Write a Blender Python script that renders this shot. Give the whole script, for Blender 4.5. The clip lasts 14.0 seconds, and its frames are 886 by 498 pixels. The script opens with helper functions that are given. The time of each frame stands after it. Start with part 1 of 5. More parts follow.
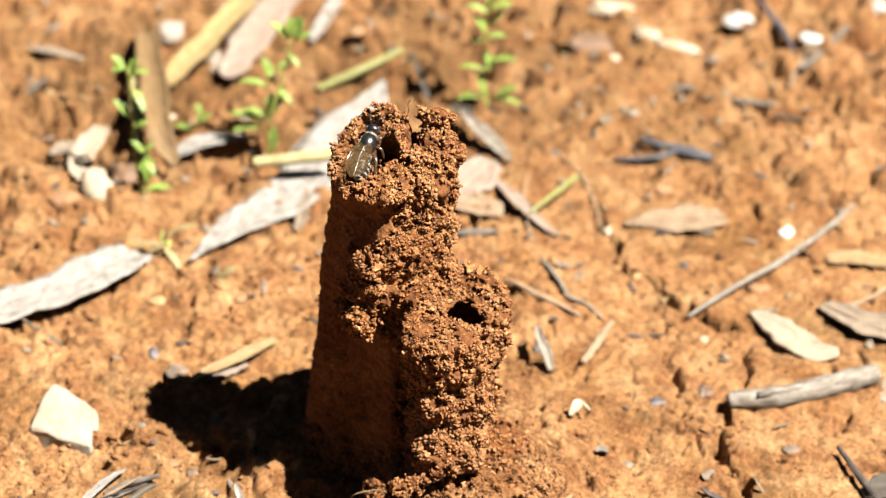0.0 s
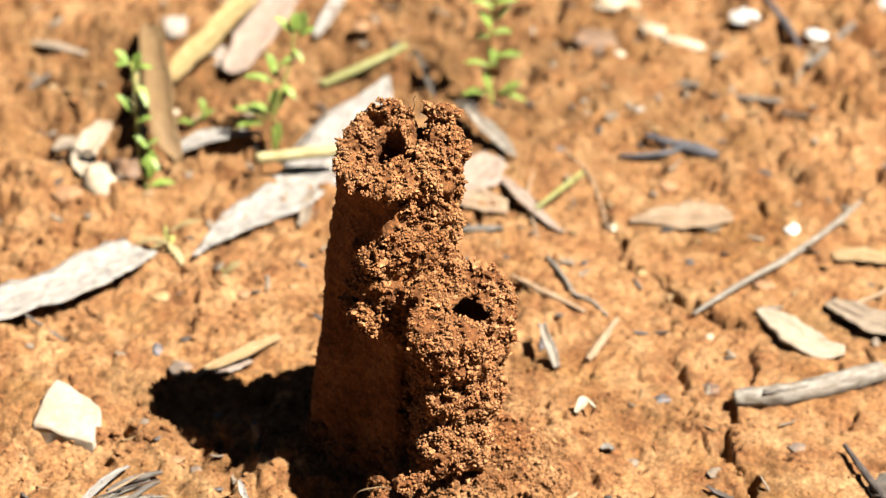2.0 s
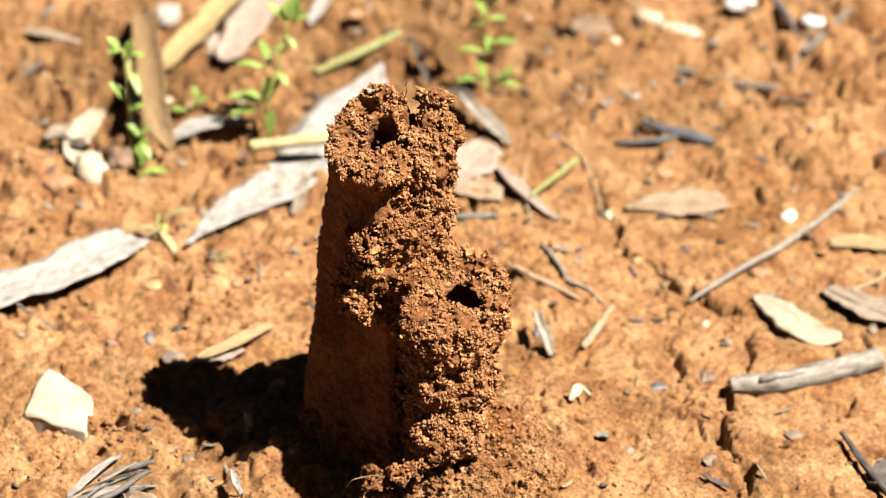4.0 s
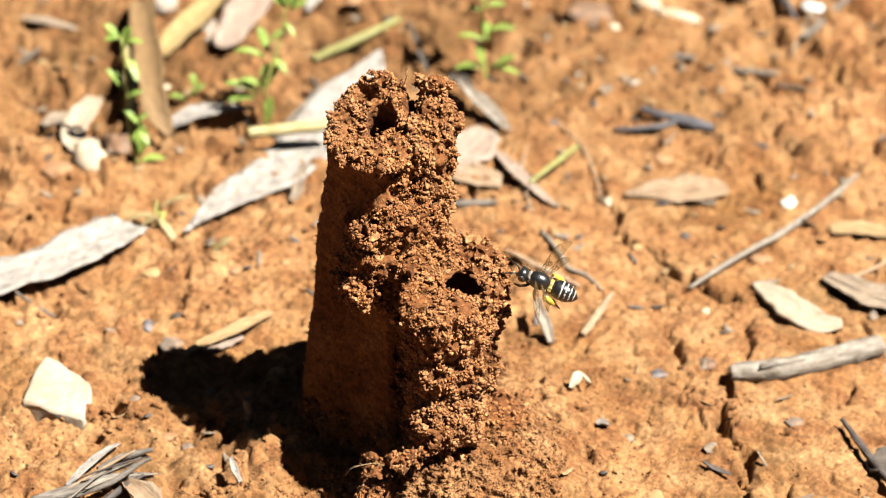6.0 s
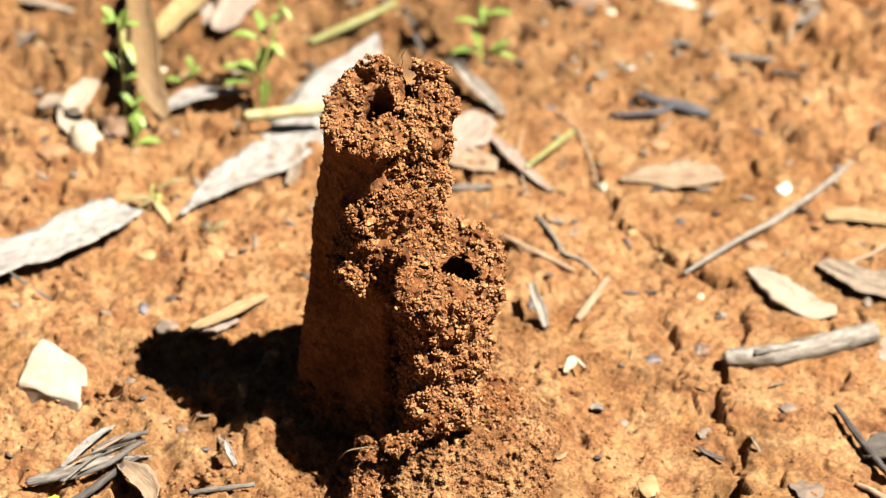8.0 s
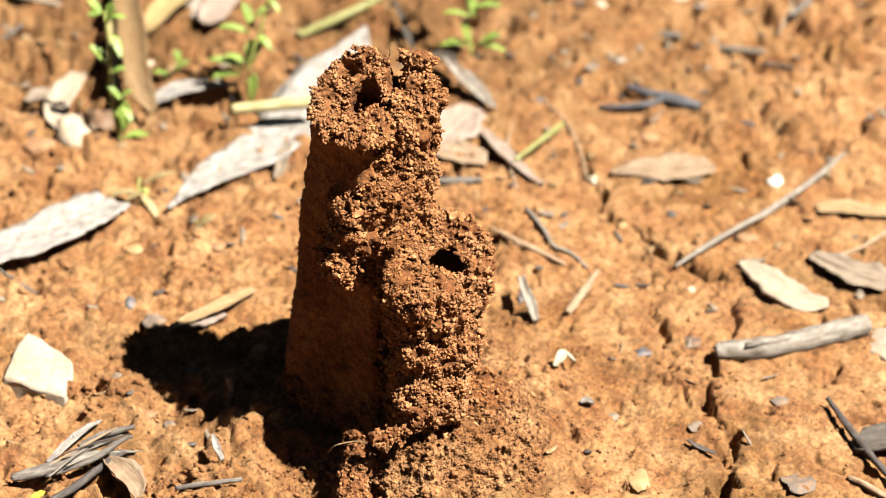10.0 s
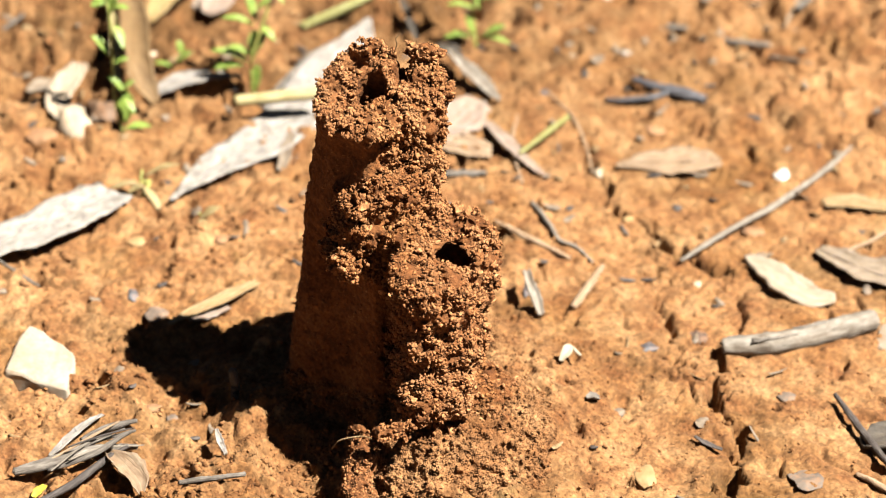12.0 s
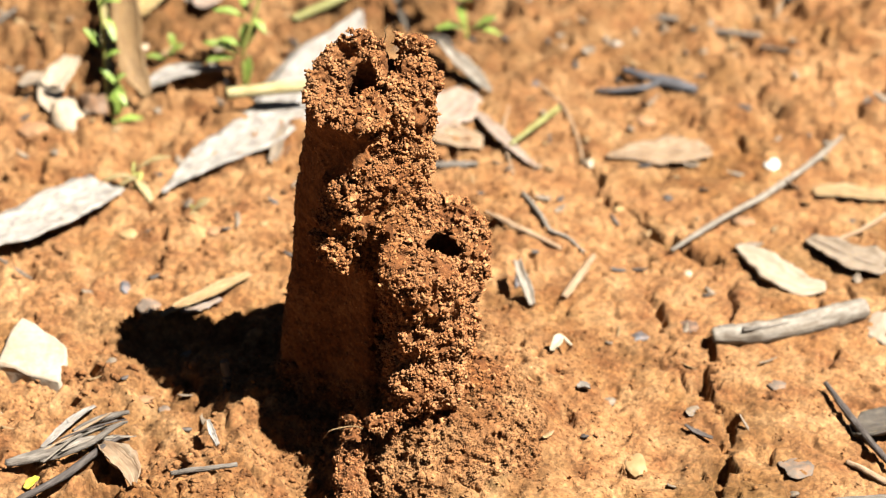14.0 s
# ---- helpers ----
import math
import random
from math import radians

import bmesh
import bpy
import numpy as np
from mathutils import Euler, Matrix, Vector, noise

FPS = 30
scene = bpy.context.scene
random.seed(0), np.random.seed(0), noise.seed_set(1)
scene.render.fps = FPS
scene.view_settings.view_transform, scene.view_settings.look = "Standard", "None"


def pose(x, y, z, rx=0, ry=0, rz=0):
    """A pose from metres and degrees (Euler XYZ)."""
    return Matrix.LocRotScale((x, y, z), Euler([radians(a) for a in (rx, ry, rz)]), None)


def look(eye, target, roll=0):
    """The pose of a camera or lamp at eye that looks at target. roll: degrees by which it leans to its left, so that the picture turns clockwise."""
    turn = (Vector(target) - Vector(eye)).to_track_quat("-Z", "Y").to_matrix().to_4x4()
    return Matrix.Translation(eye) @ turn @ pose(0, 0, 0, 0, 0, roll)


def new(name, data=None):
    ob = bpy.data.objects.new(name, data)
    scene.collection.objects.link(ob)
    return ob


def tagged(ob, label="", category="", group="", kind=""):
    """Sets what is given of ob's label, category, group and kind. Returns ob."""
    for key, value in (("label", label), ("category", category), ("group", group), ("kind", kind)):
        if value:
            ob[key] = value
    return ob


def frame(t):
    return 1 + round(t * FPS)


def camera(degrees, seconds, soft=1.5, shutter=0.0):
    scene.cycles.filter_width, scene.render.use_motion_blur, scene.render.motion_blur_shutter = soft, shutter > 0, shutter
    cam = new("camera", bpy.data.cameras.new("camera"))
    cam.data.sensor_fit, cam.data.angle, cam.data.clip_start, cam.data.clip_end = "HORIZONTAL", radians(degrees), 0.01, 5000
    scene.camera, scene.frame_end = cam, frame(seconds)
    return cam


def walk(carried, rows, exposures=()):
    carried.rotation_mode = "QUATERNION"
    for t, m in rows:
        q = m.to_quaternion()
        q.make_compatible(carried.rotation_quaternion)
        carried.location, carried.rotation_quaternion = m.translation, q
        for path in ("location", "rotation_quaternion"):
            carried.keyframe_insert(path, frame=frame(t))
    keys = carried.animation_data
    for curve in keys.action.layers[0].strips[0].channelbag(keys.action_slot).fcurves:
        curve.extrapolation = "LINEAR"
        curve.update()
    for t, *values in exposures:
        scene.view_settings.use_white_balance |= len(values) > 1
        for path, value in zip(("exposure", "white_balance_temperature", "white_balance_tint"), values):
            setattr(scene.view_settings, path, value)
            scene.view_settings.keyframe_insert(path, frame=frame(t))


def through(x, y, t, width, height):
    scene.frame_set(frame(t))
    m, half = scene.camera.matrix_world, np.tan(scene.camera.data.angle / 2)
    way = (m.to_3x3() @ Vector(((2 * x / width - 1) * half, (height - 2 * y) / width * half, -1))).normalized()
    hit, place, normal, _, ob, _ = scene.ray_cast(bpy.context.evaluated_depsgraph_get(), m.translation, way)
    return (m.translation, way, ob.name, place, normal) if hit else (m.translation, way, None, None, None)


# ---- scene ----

cam = camera(14.11, 14.0, soft=1.0, shutter=0.5)
cam.data.dof.use_dof = True
cam.data.dof.focus_distance = 0.474
cam.data.dof.aperture_fstop = 27.0
PATH = [
    (0, (0.01011, -0.40259, 0.29954), (0.00657, 0.00280, 0.04255), 1.934),
    (0.5, (0.01005, -0.40181, 0.29866), (0.00622, 0.00380, 0.04202), 1.925),
    (1, (0.00980, -0.40241, 0.29968), (0.00607, 0.00287, 0.04251), 2.019),
    (1.5, (0.01019, -0.40107, 0.29811), (0.00623, 0.00442, 0.04128), 2.011),
    (2, (0.00929, -0.40081, 0.29809), (0.00584, 0.00443, 0.04086), 2.077),
    (2.5, (0.01018, -0.39970, 0.29711), (0.00638, 0.00527, 0.03947), 1.939),
    (3, (0.01051, -0.39835, 0.29567), (0.00660, 0.00652, 0.03786), 1.878),
    (5.5, (0.01085, -0.39858, 0.29531), (0.00723, 0.00574, 0.03664), 1.861),
    (6, (0.01008, -0.39711, 0.29456), (0.00693, 0.00679, 0.03523), 1.864),
    (6.5, (0.01074, -0.39803, 0.29506), (0.00716, 0.00561, 0.03533), 1.839),
    (7, (0.01156, -0.39613, 0.29301), (0.00775, 0.00756, 0.03336), 1.835),
    (7.5, (0.01082, -0.39744, 0.29378), (0.00780, 0.00595, 0.03365), 2.040),
    (8, (0.00978, -0.39766, 0.29517), (0.00760, 0.00501, 0.03393), 2.264),
    (10.5, (0.01113, -0.39480, 0.29185), (0.00940, 0.00796, 0.03074), 2.132),
    (11, (0.01046, -0.39547, 0.29272), (0.00943, 0.00705, 0.03123), 2.246),
    (11.5, (0.00967, -0.39259, 0.29069), (0.00921, 0.00981, 0.02902), 2.355),
    (12, (0.00894, -0.39186, 0.29056), (0.00843, 0.01021, 0.02838), 2.461),
    (12.5, (0.00971, -0.39281, 0.29080), (0.00866, 0.00909, 0.02836), 2.315),
    (13, (0.01037, -0.39206, 0.28973), (0.00927, 0.00987, 0.02733), 2.222),
    (13.5, (0.01060, -0.39222, 0.28982), (0.00963, 0.00954, 0.02715), 2.207),
    (14, (0.01077, -0.39340, 0.29065), (0.00983, 0.00840, 0.02805), 2.151),
]

walk(cam, [(t, look(eye, target, roll)) for t, eye, target, roll in PATH])

# ---- daylight: high hard sun from the front right, deep blue sky ----
SUN = Vector((0.93, -0.40, 1.72)).normalized()
world = bpy.data.worlds.new("sky")
scene.world = world
world.use_nodes = True
sky = world.node_tree.nodes.new("ShaderNodeTexSky")
sky.sky_type = "NISHITA"
sky.sun_disc = False
sky.sun_elevation = math.asin(SUN.z)
sky.sun_rotation = math.atan2(SUN.x, SUN.y)
sky.air_density, sky.dust_density = 1.0, 0.6
back = world.node_tree.nodes["Background"]
back.inputs["Strength"].default_value = 0.005
world.node_tree.links.new(sky.outputs[0], back.inputs["Color"])
sun = new("sun", bpy.data.lights.new("sun", "SUN"))
sun.data.energy, sun.data.angle, sun.data.color = 5.0, radians(0.55), (1.0, 0.955, 0.87)
sun.matrix_world = look(SUN, (0, 0, 0))
scene.view_settings.exposure = 2.42

MM = 0.001
rng = np.random.default_rng(7)


# ---- materials ----
class Mat:
    """A small builder for node materials."""

    def __init__(self, name, rough=0.9, spec=0.3, metal=0.0):
        self.m = bpy.data.materials.new(name)
        self.m.use_nodes = True
        self.t = self.m.node_tree
        self.b = self.t.nodes["Principled BSDF"]
        self.set("Roughness", rough)
        self.set("Specular IOR Level", spec)
        self.set("Metallic", metal)
        self.co = self.t.nodes.new("ShaderNodeTexCoord")

    def set(self, key, v):
        if hasattr(v, "is_linked"):
            self.t.links.new(v, self.b.inputs[key])
        else:
            self.b.inputs[key].default_value = v

    def wire(self, socket, v):
        if hasattr(v, "is_linked"):
            self.t.links.new(v, socket)
        else:
            socket.default_value = v

    def noise(self, scale, detail=4, rough=0.6, vec=None, stretch=None):
        n = self.t.nodes.new("ShaderNodeTexNoise")
        n.inputs["Scale"].default_value, n.inputs["Detail"].default_value, n.inputs["Roughness"].default_value = scale, detail, rough
        self.t.links.new(self.mapped(vec, stretch), n.inputs["Vector"])
        return n.outputs["Fac"]

    def mapped(self, vec, stretch):
        vec = vec or self.co.outputs["Object"]
        if stretch:
            mp = self.t.nodes.new("ShaderNodeMapping")
            mp.inputs["Scale"].default_value = stretch
            self.t.links.new(vec, mp.inputs["Vector"])
            vec = mp.outputs[0]
        return vec

    def cells(self, scale, vec=None, feature="F1", out="Distance"):
        n = self.t.nodes.new("ShaderNodeTexVoronoi")
        n.feature = feature
        n.inputs["Scale"].default_value = scale
        self.t.links.new(vec or self.co.outputs["Object"], n.inputs["Vector"])
        return n.outputs[out]

    def ramp(self, fac, stops):
        r = self.t.nodes.new("ShaderNodeValToRGB")
        e = r.color_ramp.elements
        while len(e) < len(stops):
            e.new(0.5)
        for el, (at, c) in zip(e, stops):
            el.position, el.color = at, (*((c, c, c) if isinstance(c, (int, float)) else c), 1)
        self.t.links.new(fac, r.inputs[0])
        return r.outputs[0]

    def mix(self, fac, a, b, mode="MIX"):
        n = self.t.nodes.new("ShaderNodeMixRGB")
        n.blend_type = mode
        for s, v in zip(n.inputs, (fac, a, b)):
            self.wire(s, (*v, 1) if isinstance(v, tuple) else v)
        return n.outputs[0]

    def each(self):
        return self.t.nodes.new("ShaderNodeObjectInfo").outputs["Random"]

    def around(self, x, y, reach):
        """1 at a spot of the ground, 0 past its reach."""
        n = self.t.nodes.new("ShaderNodeVectorMath")
        n.operation = "DISTANCE"
        n.inputs[1].default_value = (x, y, 0)
        self.t.links.new(self.co.outputs["Object"], n.inputs[0])
        return self.ramp(n.outputs["Value"], [(reach * 0.25, 1.0), (reach, 0.0)])

    def island(self):
        return self.t.nodes.new("ShaderNodeNewGeometry").outputs["Random Per Island"]

    def bump(self, height, distance, strength=0.6):
        n = self.t.nodes.new("ShaderNodeBump")
        n.inputs["Strength"].default_value, n.inputs["Distance"].default_value = strength, distance
        self.t.links.new(height, n.inputs["Height"])
        old = self.b.inputs["Normal"]
        if old.is_linked:
            self.t.links.new(old.links[0].from_socket, n.inputs["Normal"])
        self.t.links.new(n.outputs[0], self.b.inputs["Normal"])


def soil(name, dark, mid, light, speck=0.5, stain=0.0, island=0.0):
    m = Mat(name, 0.95, 0.15)
    c = m.ramp(m.noise(160, 5), [(0.32, dark), (0.5, mid), (0.68, light)])
    c2 = m.ramp(m.noise(900, 5, 0.7), [(0.28, 0.5), (0.5, 1.0), (0.72, 1.35)])
    c3 = m.ramp(m.noise(45, 3, 0.6), [(0.3, (0.76, 0.68, 0.52)), (0.5, (1.0, 1.0, 1.0)), (0.7, (1.12, 1.12, 1.12))])
    c = m.mix(1.0, c, c3, "MULTIPLY")
    c = m.mix(1.0, c, c2, "MULTIPLY")
    if stain:
        c = m.mix(m.ramp(m.noise(30, 6, 0.65), [(0.52, 0.0), (0.68, stain)]), c, (0.072, 0.036, 0.011))
        c = m.mix(m.ramp(m.noise(75, 5, 0.7), [(0.60, 0.0), (0.72, stain * 0.6)]), c, (0.085, 0.058, 0.016))
        # damp, mossy patch on the far side
        moss = m.ramp(m.noise(110, 6, 0.7), [(0.36, 0.0), (0.60, 0.85)])
        for x, y, reach in ((0.005, 0.125, 0.055), (-0.045, 0.120, 0.045)):
            c = m.mix(m.mix(1.0, moss, m.around(x, y, reach), "MULTIPLY"), c, (0.058, 0.028, 0.009))
    grit = m.ramp(m.cells(1400), [(0.0, 1.0), (0.12, 0.0)])
    pick = m.ramp(m.noise(420, 2), [(0.62, 0.0), (0.7, speck)])
    c = m.mix(m.mix(1.0, grit, pick, "MULTIPLY"), c, (0.45, 0.34, 0.24))
    grain = m.ramp(m.cells(2300, out="Color"), [(0.15, 0.72), (0.85, 1.24)])
    c = m.mix(1.0, c, grain, "MULTIPLY")
    if island:
        c = m.mix(1.0, c, m.ramp(m.island(), [(0.0, 1 - island), (0.7, 1.0), (1.0, 1 + island)]), "MULTIPLY")
    m.set("Base Color", c)
    m.bump(m.noise(2600, 4, 0.7), 0.0003, 0.9)
    m.bump(m.noise(700, 3, 0.6), 0.0004, 0.5)
    return m.m


GROUND = soil("sunbaked_soil", (0.098, 0.040, 0.014), (0.148, 0.0725, 0.0282), (0.196, 0.111, 0.050), 0.9, 0.75)
CRUMB = soil("crumb_soil", (0.100, 0.040, 0.013), (0.148, 0.068, 0.026), (0.190, 0.098, 0.042), 0.4)
# colour lowered to deepen the shade on the flank and between pellets
TURRET = soil("shade_darkened_turret_soil", (0.074, 0.026, 0.008), (0.106, 0.041, 0.0135), (0.140, 0.060, 0.022), 0.6)
# same soil, brighter for the sunlit front
GRAIN = soil("sunlit_pellet_soil", (0.160, 0.065, 0.023), (0.212, 0.094, 0.037), (0.256, 0.129, 0.058), 0.6, island=0.18)


def plant_stuff(name, base, dark, light, rough=0.75, fibre=26, fleck=0.5, through=0.15):
    """Dry leaf, straw and bark: fibres along the length, blotches and flecks; a little light comes through."""
    m = Mat(name, rough, 0.3)
    uv = m.co.outputs["UV"]
    c = m.ramp(m.noise(3.5, 5, 0.6, uv, (1.0, 2.2, 1)), [(0.3, dark), (0.52, base), (0.72, light)])
    lines = m.noise(1.0, 4, 0.6, uv, (1.4, fibre, 1))
    c = m.mix(1.0, c, m.ramp(lines, [(0.3, 0.72), (0.55, 1.0), (0.75, 1.1)]), "MULTIPLY")
    spots = m.ramp(m.noise(900, 3, 0.65), [(0.62, 0.0), (0.74, fleck)])
    c = m.mix(spots, c, tuple(v * 0.35 for v in dark))
    hue = m.ramp(m.each(), [(0.0, 0.86), (1.0, 1.08)])
    c = m.mix(1.0, c, hue, "MULTIPLY")
    m.set("Base Color", c)
    m.set("Transmission Weight", 0.0)
    m.set("Subsurface Weight", through)
    m.set("Subsurface Radius", (0.0006, 0.0004, 0.0002))
    m.bump(lines, 0.0003, 0.7)
    m.bump(m.noise(1500, 3), 0.0001, 0.4)
    return m.m


PALE = plant_stuff("bleached_leaf", (0.170, 0.152, 0.134), (0.080, 0.068, 0.058), (0.225, 0.208, 0.188), fleck=0.9)
PINK = plant_stuff("pinkish_leaf", (0.170, 0.126, 0.098), (0.128, 0.085, 0.061), (0.205, 0.165, 0.135), fleck=0.3)
PINKTAN = plant_stuff("pinkish_tan_leaf", (0.157, 0.105, 0.063), (0.105, 0.063, 0.035), (0.196, 0.147, 0.098), fleck=0.4)
TAN = plant_stuff("tan_leaf", (0.168, 0.108, 0.050), (0.12, 0.07, 0.028), (0.21, 0.15, 0.08), fleck=0.3)
BLADE = plant_stuff("straw_yellow_blade", (0.205, 0.142, 0.058), (0.15, 0.092, 0.032), (0.25, 0.19, 0.10), 0.6, 34, 0.15)
GREYLEAF = plant_stuff("grey_leaf", (0.128, 0.096, 0.067), (0.080, 0.056, 0.037), (0.175, 0.138, 0.102), fleck=0.5)
BARK = plant_stuff("brown_bark", (0.118, 0.070, 0.028), (0.080, 0.044, 0.016), (0.150, 0.096, 0.043), fleck=0.2)
DARKBARK = plant_stuff("dark_bark", (0.035, 0.027, 0.019), (0.017, 0.012, 0.009), (0.063, 0.049, 0.035))
STRAW = plant_stuff("straw", (0.230, 0.190, 0.088), (0.175, 0.130, 0.050), (0.27, 0.235, 0.135), 0.5, 40, 0.3)
GREENSTRAW = plant_stuff("green_straw", (0.161, 0.154, 0.049), (0.112, 0.105, 0.031), (0.210, 0.203, 0.098), 0.5, 40, 0.3)
GREYWOOD = plant_stuff("grey_wood", (0.088, 0.074, 0.061), (0.040, 0.031, 0.024), (0.165, 0.145, 0.122), 0.85, 24, 0.7, 0.0)
TANWOOD = plant_stuff("tan_wood", (0.198, 0.132, 0.080), (0.132, 0.080, 0.042), (0.254, 0.189, 0.127), 0.8, 20, 0.4, 0.0)
DARKWOOD = plant_stuff("dark_wood", (0.040, 0.031, 0.027), (0.021, 0.016, 0.012), (0.074, 0.063, 0.054), 0.75, 20, 0.5, 0.0)
CHAR = plant_stuff("charred_wood", (0.046, 0.044, 0.049), (0.017, 0.017, 0.019), (0.084, 0.084, 0.094), 0.6, 16, 0.6, 0.0)
STICK = plant_stuff("weathered_stick", (0.126, 0.107, 0.085), (0.069, 0.050, 0.035), (0.189, 0.169, 0.145), 0.8, 14, 0.7, 0.0)
CHIP = plant_stuff("cream_wood", (0.208, 0.164, 0.118), (0.175, 0.128, 0.082), (0.236, 0.194, 0.146), 0.8, 5, 0.2, 0.0)
WHITEWOOD = plant_stuff("white_wood", (0.223, 0.192, 0.140), (0.157, 0.119, 0.070), (0.258, 0.238, 0.196), 0.8, 12, 0.4, 0.0)
YELLOW = plant_stuff("yellow_petal", (0.26, 0.22, 0.02), (0.2, 0.16, 0.01), (0.3, 0.27, 0.06), 0.6, 10, 0.0, 0.2)
GREEN = plant_stuff("fresh_leaf", (0.115, 0.165, 0.028), (0.075, 0.115, 0.018), (0.20, 0.24, 0.075), 0.45, 12, 0.1, 0.25)
STEM = plant_stuff("green_stem", (0.20, 0.21, 0.05), (0.15, 0.14, 0.03), (0.28, 0.27, 0.09), 0.5, 12, 0.1, 0.1)
FADED = plant_stuff("faded_leaf", (0.165, 0.125, 0.055), (0.12, 0.085, 0.035), (0.20, 0.165, 0.085), 0.6, 12, 0.1, 0.2)


def stone(name, base, dark, light, rough=0.8, dust=0.35):
    m = Mat(name, rough, 0.35)
    c = m.ramp(m.noise(320, 5, 0.65), [(0.3, dark), (0.5, base), (0.72, light)])
    c = m.mix(m.ramp(m.noise(900, 3), [(0.45, 0.0), (0.7, dust)]), c, (0.25, 0.115, 0.045))
    c = m.mix(1.0, c, m.ramp(m.each(), [(0.0, 0.88), (1.0, 1.08)]), "MULTIPLY")
    m.set("Base Color", c)
    m.bump(m.noise(1400, 5, 0.65), 0.0002, 0.6)
    return m.m


WHITESTONE = stone("cream_pebble", (0.236, 0.190, 0.134), (0.170, 0.126, 0.077), (0.276, 0.243, 0.190))
CREAMSTONE = stone("cream_stone", (0.198, 0.164, 0.122), (0.165, 0.124, 0.082), (0.230, 0.202, 0.162), 0.85, 0.3)
QUARTZ = stone("white_quartz", (0.330, 0.318, 0.300), (0.240, 0.222, 0.190), (0.410, 0.400, 0.385), 0.4, 0.1)
BROWNSTONE = stone("brown_stone", (0.081, 0.048, 0.028), (0.053, 0.028, 0.016), (0.122, 0.081, 0.053), 0.7)
GREYSTONE = stone("grey_stone", (0.170, 0.150, 0.126), (0.109, 0.089, 0.069), (0.227, 0.207, 0.183))
DARKSTONE = stone("blue_grey_stone", (0.050, 0.049, 0.053), (0.028, 0.026, 0.027), (0.085, 0.082, 0.086), 0.65, 0.25)
DUSTYSTONE = stone("dusty_grey_stone", (0.088, 0.066, 0.050), (0.06, 0.043, 0.031), (0.115, 0.09, 0.07), 0.9, 0.35)
DARKCLAY = stone("dark_clay", (0.061, 0.038, 0.027), (0.034, 0.020, 0.012), (0.094, 0.065, 0.048), 0.9)
CLAYLUMP = stone("clay_lump", (0.154, 0.081, 0.038), (0.114, 0.053, 0.023), (0.195, 0.114, 0.061), 0.9)
YELLOWSTONE = stone("ochre_pebble", (0.188, 0.116, 0.048), (0.15, 0.09, 0.035), (0.23, 0.165, 0.085), 0.85, 0.3)


# ---- mesh helpers ----
def smooth(me):
    me.polygons.foreach_set("use_smooth", [True] * len(me.polygons))
    me.update()


def mesh_of(name, verts, faces, mat, flat=False):
    """A mesh from arrays; faces all of one length."""
    me = bpy.data.meshes.new(name)
    verts, faces = np.asarray(verts, np.float32), np.asarray(faces, np.int32)
    n, k = faces.shape
    me.vertices.add(len(verts))
    me.vertices.foreach_set("co", verts.ravel())
    me.loops.add(n * k)
    me.loops.foreach_set("vertex_index", faces.ravel())
    me.polygons.add(n)
    me.polygons.foreach_set("loop_start", np.arange(0, n * k, k, dtype=np.int32))
    me.materials.append(mat)
    me.update(calc_edges=True)
    if not flat:
        smooth(me)
    return me


# ---- numeric noise ----
TABLE = rng.random(65536).astype(np.float32) * 2 - 1


def vnoise(x, y, z, seed=0):
    """Value noise in -1..1 on arrays, one lattice cell per unit."""
    xi, yi, zi = np.floor(x).astype(np.int64), np.floor(y).astype(np.int64), np.floor(z).astype(np.int64)
    fx, fy, fz = x - xi, y - yi, z - zi
    fx, fy, fz = fx * fx * (3 - 2 * fx), fy * fy * (3 - 2 * fy), fz * fz * (3 - 2 * fz)
    total = 0
    for a in (0, 1):
        for b in (0, 1):
            for c in (0, 1):
                h = ((xi + a) * 73856093 ^ (yi + b) * 19349663 ^ (zi + c) * 83492791 ^ seed * 2654435) & 65535
                w = (fx if a else 1 - fx) * (fy if b else 1 - fy) * (fz if c else 1 - fz)
                total = total + w * TABLE[h]
    return total


# ---- lie of the ground (millimetres) ----
def lie(x, y):
    """Smooth height of the ground: the low mound round the turret and gentle waves."""
    mound = 4.6 * np.exp(-((x - 17) / 11.0) ** 2 / 2 - ((y - 14) / 12.0) ** 2 / 2) + 2.2 * np.exp(-((x + 9) / 9.0) ** 2 - ((y - 24) / 10.0) ** 2)
    mound = mound - 3.4 * np.exp(-((x + 3.5) / 5.5) ** 2 - ((y - 1) / 8.0) ** 2) + 1.2 * np.exp(-((x + 15) / 6.0) ** 2 - ((y + 1) / 7.0) ** 2)
    mound = mound + 2.2 * np.exp(-((x - 9) / 9.0) ** 2 - ((y - 3) / 9.0) ** 2)
    mound = mound + 2.4 * np.exp(-((x + 17.6) / 3.4) ** 2 - ((y - 9) / 5.5) ** 2)
    mound = mound - 2.8 * np.exp(-((x + 12.6) / 3.8) ** 2 - ((y - 3.4) / 3.6) ** 2) + 1.2 * np.exp(-((x + 12) / 4.5) ** 2 - ((y + 7) / 4.0) ** 2)
    mound = mound - 5.0 * np.exp(-((x + 9.0) / 4.2) ** 2 - ((y + 7) / 10.0) ** 2)
    mound = mound - 3.0 * np.exp(-((x - 2.6) / 2.6) ** 2 - ((y + 5) / 7.0) ** 2)
    waves = 0.7 * np.sin(x * 0.11 + 1.0) * np.sin(y * 0.09 + 0.4) + 0.5 * np.sin(x * 0.05 - y * 0.07)
    return mound + waves * np.exp(-(x * x + y * y) / 400.0 ** 2)


